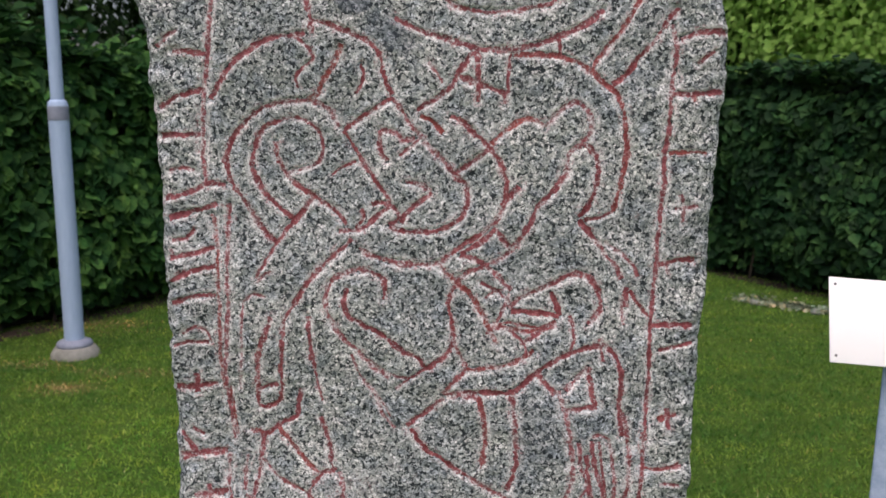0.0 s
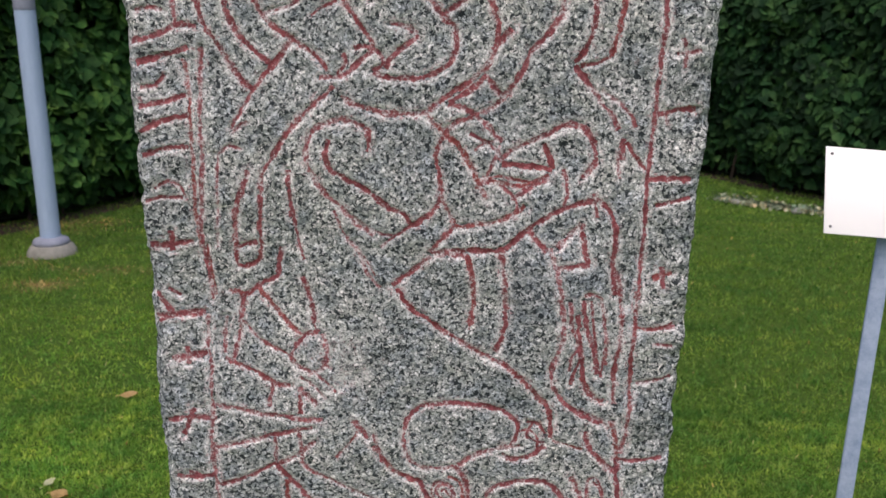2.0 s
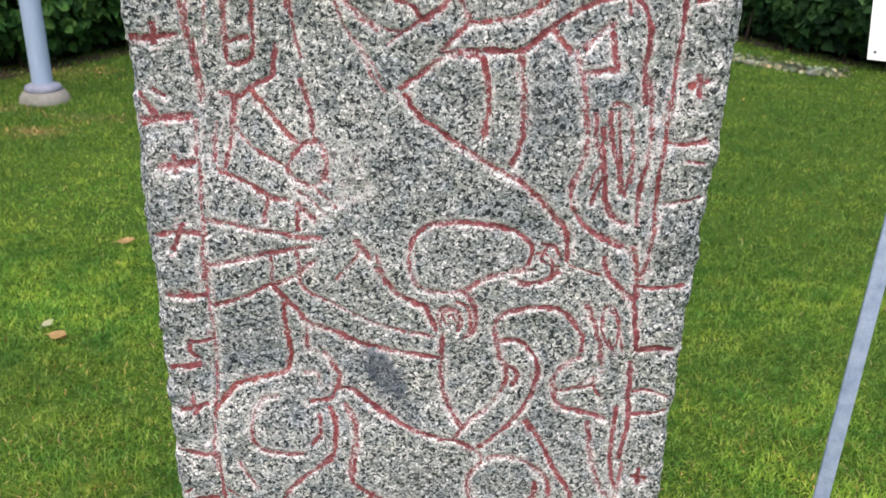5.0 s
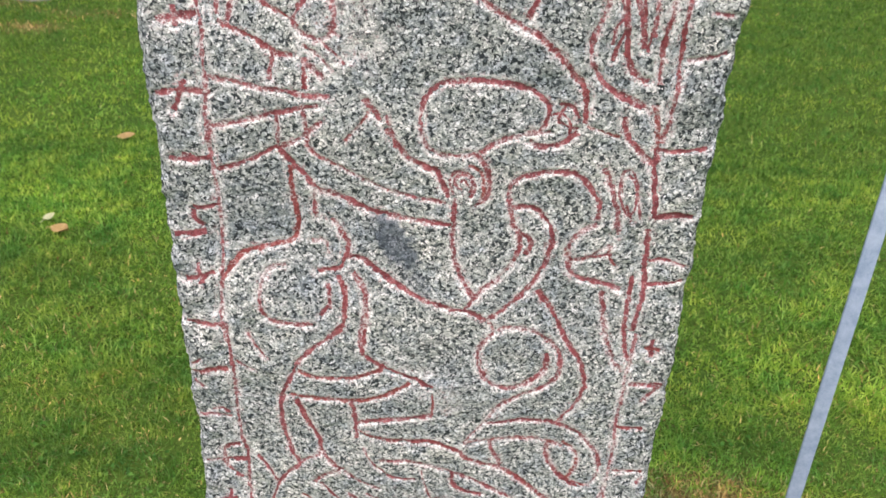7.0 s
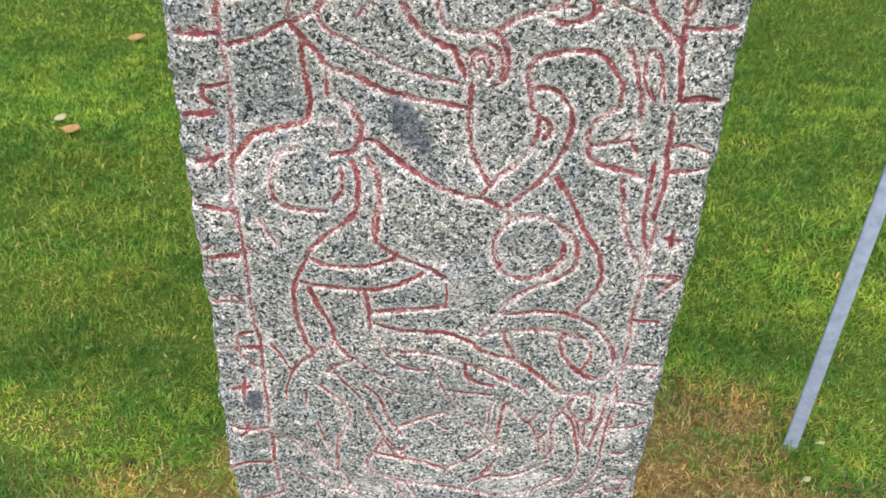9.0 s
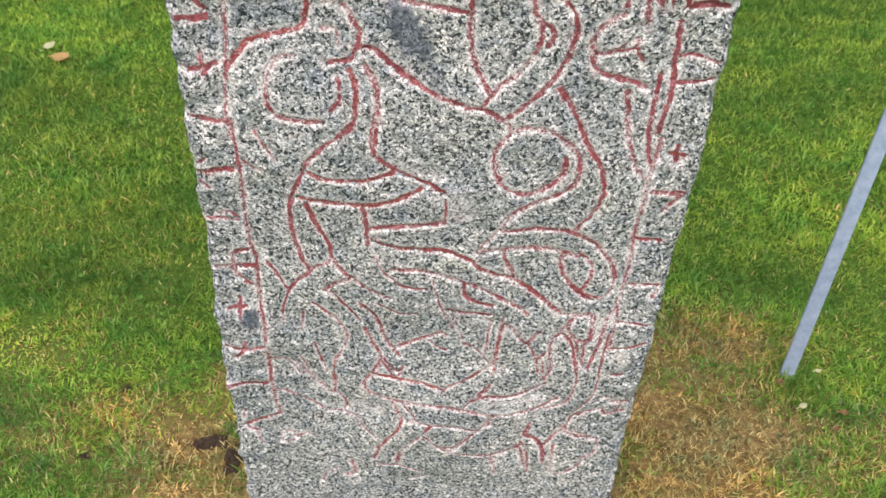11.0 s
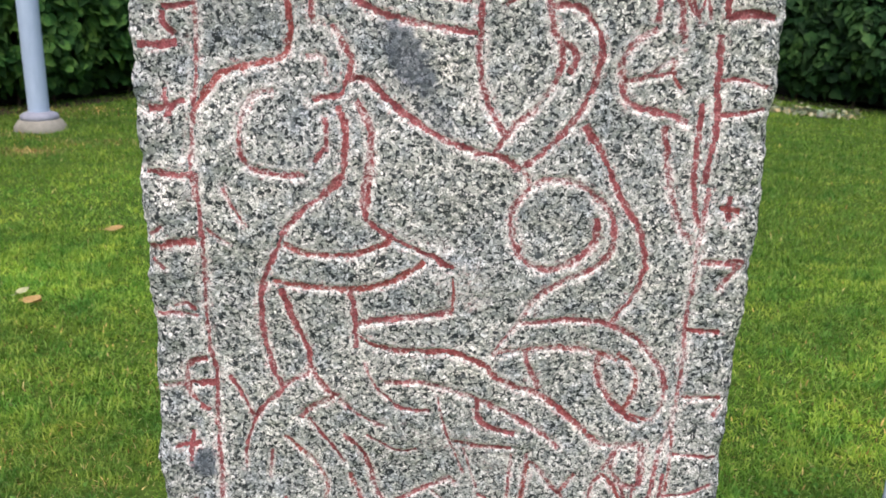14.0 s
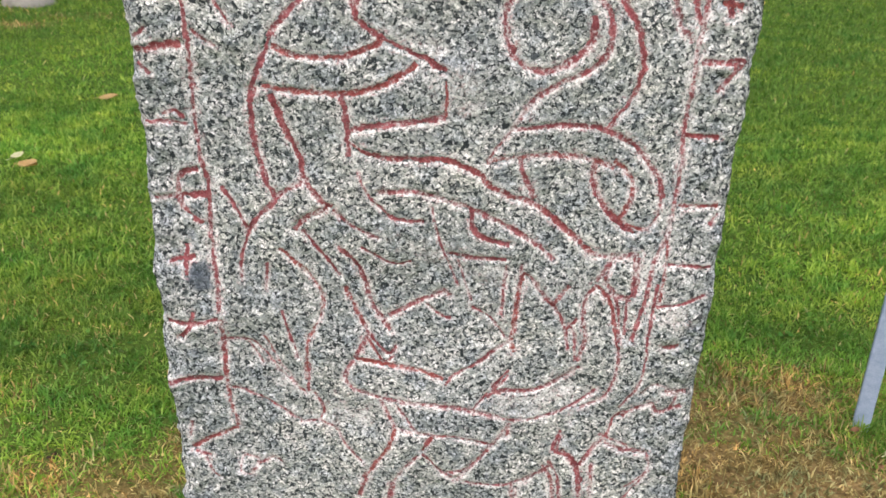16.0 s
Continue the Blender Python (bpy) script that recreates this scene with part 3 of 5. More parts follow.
groove((189, 1210), (182, 1189), (177, 1171), w=6)
groove((230, 1325), (235, 1294), (239, 1261), (238, 1228), (234, 1193), (233, 1172), (235, 1143))
groove((257, 1300), (257, 1255), (254, 1214), (255, 1180), (256, 1144), (254, 1107), (248, 1069), w=9)
groove((234, 1118), (240, 1091), (245, 1061))
groove((256, 1252), (282, 1249), (306, 1256), w=6)
groove((285, 1229), (301, 1227), w=5)
groove((263, 1173), (285, 1177), (308, 1181), w=6)
groove((110, 1115), (110, 1100), (102, 1081), w=6)
groove((131, 1116), (122, 1097), (132, 1089), (146, 1086), w=6)
groove((147, 1082), (127, 1066), (106, 1062), (89, 1068))
groove((-105, 1115), (-91, 1096))
groove((-294, 1088), (-296, 1036), (-294, 990), (-296, 942), (-300, 874), (-308, 802), (-304, 765))
groove((-292, 1021), (-259, 1032), (-223, 1050), (-213, 1052))
groove((-213, 1094), (-214, 1057), w=6)
groove((-211, 1052), (-188, 1065), (-160, 1088))
groove((-179, 1098), (-178, 1069), (-175, 1051), (-155, 1037), (-128, 1022), (-101, 1004), (-73, 993), (-45, 986), (-10, 979), w=6)
groove((-213, 1052), (-200, 1032), (-184, 1017), (-171, 998), (-143, 987), (-116, 972), (-88, 961), (-45, 954), (-2, 947))
groove((-203, 1028), (-201, 993), (-197, 957), (-199, 937), (-207, 920), (-241, 910), (-271, 901), (-287, 883), (-300, 865))
groove((-172, 998), (-176, 974), (-173, 954), w=9)
groove((-99, 1108), (-113, 1086), (-134, 1063), w=6)
groove((-83, 1079), (-73, 1061), (-56, 1040), (-35, 1029), (-21, 1025))
groove((-42, 1084), (-41, 1106), (-33, 1124), (-13, 1138), (19, 1142), (58, 1141), (92, 1131), (110, 1114))
groove((-42, 1084), (-35, 1059), (-22, 1048), (2, 1045), (26, 1046), (37, 1031), (43, 1008), (39, 988), (26, 976))
groove((-1, 991), (-5, 1011), (4, 1024), (18, 1019), (26, 1004), (20, 988), w=6)
groove((7, 1009), (12, 1013), (18, 1003), w=5)
groove((-21, 1025), (-14, 1006), (-6, 987))
groove((1, 987), (0, 951), (1, 918), (7, 884), (19, 858), (31, 841))
groove((-136, 897), (-117, 897), (-89, 872), (-59, 851), (-29, 834), (1, 823), (24, 820), (48, 805))
groove((30, 1050), (49, 1065), (69, 1073), (95, 1081))
groove((71, 977), (69, 1001), (79, 1017), (106, 1027), (134, 1030), (155, 1023), (175, 1000), (184, 981), (181, 961))
groove((71, 977), (76, 953), (85, 937), (86, 916), (77, 891), (59, 868), (38, 850), (17, 822))
groove((71, 977), (96, 977), (115, 963), (126, 939), (124, 909), (114, 879), (104, 861), (80, 833), (51, 807))
groove((81, 941), (96, 933), (100, 921), (94, 908))
groove((183, 1035), (194, 1013), w=11)
groove((194, 1013), (206, 974), (210, 941))
groove((209, 1001), (206, 1028), (216, 1033), (225, 1017), (230, 990), (235, 966), w=5)
groove((215, 986), (225, 962), w=5)
groove((182, 957), (163, 944), (152, 927), (148, 906), (158, 880), (177, 872), (204, 868), (223, 860))
groove((148, 914), (152, 893), w=11)
groove((152, 902), (181, 907), (206, 912), w=7)
groove((204, 924), (202, 912), (212, 895), w=6)
groove((243, 1063), (246, 1022), (253, 967), w=9)
groove((248, 951), (250, 917), (251, 892), (253, 857), (246, 793), w=9)
groove((243, 1060), (274, 1059), (304, 1063), w=6)
groove((253, 967), (277, 972), (302, 968))
groove((254, 905), (276, 905), (302, 898), w=6)
groove((255, 868), (281, 871), (302, 876), w=6)
groove((199, 1102), (207, 1077), (223, 1059), (242, 1041))
groove((155, 1090), (176, 1083), (197, 1077), w=5)
groove((-348, 1038), (-331, 1035), (-296, 1038), w=9)
groove((-332, 1041), (-320, 1040), w=12)
groove((-328, 969), (-314, 970), (-293, 973))
groove((-327, 965), (-327, 953), (-317, 941))
groove((-355, 930), (-333, 930), (-315, 933), w=9)
groove((-348, 864), (-329, 866), (-310, 874))
groove((-331, 886), (-327, 856))
groove((-356, 796), (-330, 794), (-303, 793))
groove((-217, 885), (-236, 881), (-248, 867), (-254, 840), (-252, 813), (-238, 800), (-215, 796), (-185, 794))
groove((-182, 921), (-164, 921), (-161, 900), w=7)
groove((-155, 954), (-145, 938), (-135, 918), (-141, 896), (-147, 883), (-177, 876))
groove((-149, 870), (-141, 848), (-141, 817), (-147, 789), (-167, 769))
groove((-162, 852), (-161, 821), w=6)
groove((-129, 875), (-118, 854), (-114, 822), (-116, 790), (-119, 752))
# lower serpents
groove((-302, 796), (-301, 767), (-300, 735), (-299, 716), (-301, 683), (-303, 635), (-301, 586), (-297, 557), (-299, 513), (-299, 468), (-296, 429), (-297, 388))
groove((-360, 711), (-336, 715), (-307, 719), w=10)
groove((-357, 725), (-343, 735), w=6)
groove((-356, 698), (-344, 685), w=6)
groove((-359, 630), (-336, 631), (-311, 628), w=6)
groove((-339, 638), (-324, 643), (-313, 635), w=6)
groove((-360, 538), (-330, 541), (-297, 543))
groove((-305, 575), (-325, 568), (-331, 546), (-325, 524), (-306, 506))
groove((-350, 459), (-319, 464), w=9)
groove((-329, 479), (-331, 440), w=9)
groove((-275, 780), (-267, 762), (-253, 739), w=5)
groove((-294, 735), (-282, 723), (-270, 716), w=5)
groove((-147, 795), (-166, 773), (-191, 753), (-207, 734), (-214, 720), (-224, 697), (-232, 677), (-237, 657), (-238, 629), (-237, 594), (-230, 566), (-218, 537))
groove((-120, 748), (-99, 732), (-77, 719), (-49, 707), (-23, 691))
groove((-211, 717), (-186, 708), (-149, 705), (-124, 709), (-99, 719), (-92, 729))
groove((-225, 674), (-194, 668), (-137, 666), (-99, 673), (-67, 690), (-55, 700))
groove((-137, 666), (-134, 631), (-132, 592))
groove((-128, 624), (-93, 630), (-48, 636), (-23, 641))
groove((-23, 681), (-22, 660), (-23, 640), w=5)
groove((-132, 610), (-112, 596), (-74, 591), (-28, 592), (11, 577), (31, 559), (58, 545), (78, 538), (105, 517), (126, 498), (155, 472), w=9)
groove((-215, 664), (-208, 640), (-196, 609), (-187, 588), (-185, 566), (-166, 538), (-153, 531))
groove((-218, 540), (-201, 552), (-181, 563))
groove((-218, 537), (-239, 518), (-253, 499))
groove((-280, 554), (-265, 525), (-253, 499), w=6)
groove((-253, 499), (-265, 461), (-267, 430), w=5)
groove((-159, 530), (-186, 515), (-200, 500))
groove((-153, 527), (-127, 505), (-100, 491), w=6)
groove((-190, 500), (-168, 470), (-148, 440), w=6)
groove((-122, 575), (-116, 553), (-100, 532), (-80, 517), (-47, 514), w=6)
groove((-100, 550), (-60, 553), (-28, 544), (12, 530), (32, 519), (59, 505), (87, 486), (108, 464))
groove((9, 530), (10, 508), (23, 493), (54, 486))
groove((-20, 473), (14, 466), (51, 465))
groove((-37, 533), (-34, 511), (-20, 465), (-5, 427), w=5)
groove((133, 752), (134, 736), (131, 723), (114, 706), (96, 696), (71, 694), (51, 708), (41, 735), (40, 760), (54, 783), (72, 794), (102, 793), (128, 778), (148, 756), (153, 730), (148, 707), (127, 690), (97, 676), (72, 659), (60, 641), (51, 627), w=9)
groove((50, 805), (60, 789), w=7)
groove((114, 854), (130, 831), (144, 806), (159, 775), (176, 750), (187, 724), (190, 691), (180, 660), (163, 636), (157, 626))
groove((51, 626), (80, 629), (118, 630), (157, 626), (184, 612), (205, 591), (220, 570), (227, 545))
groove((24, 588), (62, 594), (108, 595), (147, 590), (170, 580))
groove((51, 626), (36, 606), (24, 588), w=5)
groove((147, 587), (147, 561), (160, 536), (182, 511), (199, 500), w=9)
groove((180, 580), (192, 562), (191, 537), (181, 518), w=6)
groove((62, 592), (67, 571), (81, 542))
groove((227, 545), (223, 519), (212, 504), w=6)
groove((155, 472), (182, 469), (208, 473))
groove((252, 789), (250, 751), (246, 725), (245, 678), (243, 630), (245, 581), (242, 538), (239, 500), (226, 462), (223, 416), w=9)
groove((239, 500), (241, 463), (238, 408), w=6)
groove((236, 880), (235, 838), (234, 801), (239, 767), (247, 744))
groove((200, 856), (205, 813), (214, 776), (226, 744), (240, 725), w=9)
groove((266, 767), (288, 764))
groove((276, 780), (277, 751))
groove((252, 703), (273, 704), (292, 703), w=6)
groove((289, 703), (285, 686), (277, 676), w=6)
groove((244, 622), (263, 620), (283, 619), w=6)
groove((246, 536), (266, 536), (292, 537))
groove((293, 528), (285, 513), w=6)
groove((243, 461), (267, 461), (294, 460), w=6)
groove((235, 404), (262, 410), (291, 425), w=6)
# the foot
groove((-296, 379), (-296, 338), (-298, 288), (-295, 244), (-290, 217))
groove((-362, 376), (-331, 374), (-299, 381))
groove((-329, 390), (-335, 370), (-347, 354))
groove((-370, 289), (-340, 293), (-301, 292))
groove((-340, 294), (-326, 294), w=12)
groove((-354, 180), (-325, 199), (-290, 215))
groove((-349, 222), (-355, 199), w=6)
groove((-350, 176), (-329, 169), w=6)
groove((-293, 145), (-288, 167), (-269, 162), (-279, 138), (-293, 145), w=6)
groove((-278, 143), (-258, 162), (-246, 167), (-236, 158), w=6)
groove((-336, 167), (-328, 143), (-321, 134), w=5)
groove((-295, 350), (-274, 350), (-257, 342), (-241, 322), (-229, 301), (-209, 279), w=6)
groove((-219, 475), (-203, 460), (-184, 441), (-172, 418), (-170, 399), (-178, 375), (-190, 351), (-195, 322), (-197, 288), w=7)
groove((-143, 425), (-129, 387), (-119, 367))
groove((-149, 479), (-133, 463), (-120, 438), (-111, 403), (-98, 379), (-88, 363))
groove((-91, 383), (-70, 395), (-43, 411), (-22, 419))
groove((-116, 357), (-128, 334), (-135, 322), w=11)
groove((-132, 322), (-100, 318), (-57, 310), (-22, 297))
groove((-137, 320), (-147, 297), (-137, 280), (-108, 271), (-72, 264), (-14, 258), (29, 247), (62, 237))
groove((-101, 267), (-91, 240), (-84, 223))
groove((-84, 223), (-92, 195), (-112, 163), (-127, 139))
groove((-88, 223), (-44, 218), (-14, 214), w=6)
groove((-36, 214), (-48, 191))
groove((-48, 186), (-21, 154), (9, 140), (47, 130), w=6)
groove((-21, 154), (9, 163), (38, 191), w=6)
groove((-209, 222), (-183, 225), (-162, 213), (-148, 190), (-127, 163), w=5)
groove((-267, 270), (-247, 257), (-219, 235), (-205, 222), w=5)
groove((52, 457), (49, 427), (47, 388), w=6)
groove((71, 446), (67, 411), (63, 372), (61, 351), (66, 335), w=9)
groove((71, 446), (86, 435), (98, 415), (112, 400))
groove((61, 351), (41, 339), (21, 322))
groove((112, 404), (121, 419), (129, 429))
groove((112, 400), (123, 380), (128, 364), (133, 339), w=6)
groove((128, 368), (141, 384), w=6)
groove((161, 431), (149, 412), (147, 388), (152, 364), (150, 340), (144, 323))
groove((161, 431), (176, 416), (185, 388), (191, 356))
groove((161, 435), (170, 454), (178, 473))
groove((172, 419), (204, 412), w=6)
groove((208, 469), (208, 443), (207, 416), w=9)
groove((224, 450), (223, 420), (216, 388), (209, 356))
groove((234, 435), (232, 404), (229, 364), w=6)
groove((32, 272), (50, 280), (93, 280), (128, 298), (149, 315))
groove((39, 278), (60, 302), w=6)
groove((62, 237), (95, 237), (131, 250), (159, 268), (172, 281), w=6)
groove((63, 232), (60, 210))
groove((-14, 214), (23, 205), (45, 196), w=6)
groove((208, 241), (225, 255), (246, 264))
groove((246, 264), (255, 250), (283, 259))
groove((259, 281), (287, 281), w=9)
groove((248, 348), (268, 352))
groove((185, 205), (205, 192), (247, 183))
groove((209, 190), (231, 186), w=12)
groove((247, 183), (249, 155), (222, 126), w=5)
groove((135, 187), (151, 164), (164, 135))
groove((162, 164), (172, 187), (185, 205), w=6)
groove((133, 210), (128, 182), w=6)
groove((85, 135), (103, 147), (118, 159), w=9)
groove((191, 356), (197, 323), (190, 289), w=5)
groove((174, 166), (178, 86), w=9)
groove((118, 169), (132, 139), (137, 83), w=7)
groove((181, 78), (214, 97), (248, 148), w=6)
groove((76, 124), (79, 78), w=7)
groove((-229, 29), (-220, 58), (-201, 70), w=6)
groove((-175, 92), (-169, 59), (-186, 54), w=9)
groove((-129, 87), (-89, 95), (-48, 77), w=6)
groove((-68, 50), (-38, 61), w=6)
# further worn lines
groove((10, 998), (2, 1004), (1, 1014), (8, 1021), (19, 1019), (24, 1007), (20, 995), w=7)
groove((18, 1034), (33, 1023), (38, 1003), (33, 986), w=6)
groove((122, 1118), (139, 1113), (146, 1099), w=6)
groove((112, 1101), (123, 1105), (135, 1096), (136, 1079), w=6)
groove((94, 1079), (114, 1081), w=6)
groove((206, 1023), (206, 997), (219, 972), (228, 988), (224, 1016), (214, 1026), w=5)
groove((188, 1134), (218, 1119), (231, 1105), w=7)
groove((-83, 1097), (-74, 1069), w=6)
groove((-109, 1118), (-90, 1090), w=7)
groove((202, 926), (189, 917), (176, 906), w=5)
groove((-234, 456), (-239, 418), w=5)
groove((-246, 355), (-228, 313), (-209, 279), (-199, 269), w=6)
groove((-222, 391), (-216, 361), (-205, 322), w=5)
groove((-292, 279), (-278, 275), (-264, 266), w=5)
groove((-188, 269), (-177, 244), (-185, 222), w=6)
groove((-192, 313), (-196, 269), w=6)
groove((-126, 375), (-113, 355), (-92, 332), (-81, 343), w=6)
groove((-116, 351), (-98, 322), (-84, 330), w=5)
groove((-124, 139), (-135, 105), w=9)
groove((-88, 134), (-93, 103), w=10)
groove((-55, 182), (-72, 161), (-88, 134), w=6)
groove((63, 229), (45, 202), (23, 173), (-5, 142), w=7)
groove((47, 130), (77, 135), (103, 147), w=6)
groove((70, 135), (72, 104), w=6)
groove((131, 217), (124, 187), (143, 177), (156, 162), (160, 135), (162, 105))
groove((159, 162), (175, 192), (189, 208), (195, 224), (199, 239), (212, 251), w=7)
groove((112, 162), (123, 135), (127, 104))
groove((-7, 465), (2, 434), (10, 407), w=5)
groove((-46, 409), (-25, 423), (-15, 413), w=6)
groove((-45, 403), (-27, 387), (-14, 383), w=5)
groove((11, 399), (33, 386), (45, 370), (56, 354), w=5)
groove((130, 378), (140, 356), (142, 323), w=6)
groove((199, 412), (200, 364), w=6)
groove((195, 348), (195, 306), (180, 270), (153, 253), w=6)
groove((229, 363), (230, 323), (223, 289), (203, 256), w=5)
groove((230, 279), (247, 293), (275, 279), w=6)
groove((277, 281), (269, 255), w=6)
groove((21, 322), (-6, 306), (-20, 289), w=6)
groove((34, 278), (15, 252), w=5)
groove((-122, 479), (-83, 457), (-62, 461), w=5)
groove((-288, 350), (-268, 345), (-249, 313), w=5)
groove((-176, 1405), (-173, 1369), (-165, 1339), w=5)
groove((-125, 1405), (-114, 1375), (-98, 1354), (-83, 1319), (-69, 1303), w=6)
groove((-104, 1398), (-74, 1377), (-52, 1373), w=5)
groove((-221, 1224), (-200, 1216), (-183, 1200), w=5)
groove((-179, 1180), (-159, 1166), (-145, 1148), w=6)
groove((-150, 1201), (-135, 1190), w=7)
groove((173, 1288), (179, 1245), (190, 1214), w=7)
groove((175, 1190), (178, 1212), (189, 1225), w=6)
groove((190, 1182), (205, 1158), w=6)
groove((199, 1289), (205, 1245), (212, 1198), w=5)
groove((215, 1275), (220, 1229), (216, 1182), w=5)
groove((279, 1249), (309, 1252), w=6)
groove((288, 1229), (307, 1226), w=5)

# strokes between the bands
groove((148, 474), (172, 471), (202, 475), w=7)
groove((203, 475), (205, 441), (202, 418), (181, 420), w=7)
groove((179, 471), (170, 437), w=7)
groove((170, 437), (183, 420), (192, 390), (193, 354), w=7)
groove((70, 458), (67, 411), (64, 356), w=7)
groove((40, 284), (60, 310), w=6)
groove((-83, 260), (-55, 217), w=6)
groove((182, 213), (220, 195), w=7)
groove((58, 1446), (102, 1437), (125, 1441), w=7)
groove((158, 1457), (164, 1435), (161, 1411), w=6)
groove((231, 1495), (224, 1472), (227, 1446), w=7)
groove((80, 1487), (69, 1457), (52, 1433), w=6)
groove((44, 1502), (69, 1487), (84, 1472), w=6)
groove((197, 1427), (203, 1397), w=6)
groove((-128, 878), (-115, 854), (-113, 834), (-119, 797), (-123, 766), (-120, 747), w=7)
groove((-163, 857), (-162, 830), (-174, 809), w=7)
groove((169, 590), (189, 573), (193, 555), (188, 533), (179, 515), w=7)
groove((145, 590), (153, 554), (171, 526), (196, 508), (216, 506), w=7)
groove((254, 707), (277, 705), (298, 706), (285, 688), (273, 671), w=7)


def spline(points, closed, step=0.0025):
    """A smooth line through the points, in metres, evenly sampled."""
    p = np.array(points, float) / 1000.0
    if len(p) == 2:
        n = max(2, int(np.linalg.norm(p[1] - p[0]) / step))
        return p[0] + (p[1] - p[0]) * np.linspace(0, 1, n + 1)[:, None]
    q = np.vstack([p[-1], p, p[0], p[1]]) if closed else np.vstack([2 * p[0] - p[1], p, 2 * p[-1] - p[-2]])
    out = []
    for a, c, d, e in zip(q, q[1:], q[2:], q[3:]):
        n = max(2, int(np.linalg.norm(d - c) / step))
        t = np.linspace(0, 1, n, endpoint=False)[:, None]
        out.append(0.5 * (2 * c + (d - a) * t + (2 * a - 5 * c + 4 * d - e) * t ** 2 + (3 * c - a - 3 * d + e) * t ** 3))
    return np.vstack(out + ([] if closed else [p[-1:]]))


def smooth_noise(rng, shape, cells):
    """Value noise on a grid, cells across."""
    ny, nx = max(2, int(cells * shape[0] / shape[1])), cells
    g = rng.standard_normal((ny + 2, nx + 2))
    yy, xx = np.linspace(0, ny, shape[0]), np.linspace(0, nx, shape[1])
    iy, ix = np.floor(yy).astype(int), np.floor(xx).astype(int)
    fy, fx = (yy - iy)[:, None], (xx - ix)[None, :]
    fy, fx = fy * fy * (3 - 2 * fy), fx * fx * (3 - 2 * fx)
    a, c, d, e = g[iy][:, ix], g[iy][:, ix + 1], g[iy + 1][:, ix], g[iy + 1][:, ix + 1]
    return a * (1 - fx) * (1 - fy) + c * fx * (1 - fy) + d * (1 - fx) * fy + e * fx * fy


def left_edge(v):
    e = -0.3725 + 0.009 * np.clip((v - 0.35) / 0.2, 0, 1) - 0.006 * np.clip((v - 1.6) / 0.2, 0, 1)
    return e - 0.35 * np.clip(v - 1.815, 0, 0.07) + 1.8 * np.clip(v - 1.89, 0, 1) ** 1.5


def right_edge(v):
    e = 0.2945 + 0.0150 * np.clip((v - 0.1) / 0.65, 0, 1) + 0.0170 * np.clip((v - 0.85) / 0.6, 0, 1) + 0.0170 * np.clip((v - 1.45) / 0.35, 0, 1)
    return e - 0.20 * np.clip(v - 1.805, 0, 1) - 1.8 * np.clip(v - 1.89, 0, 1) ** 1.5


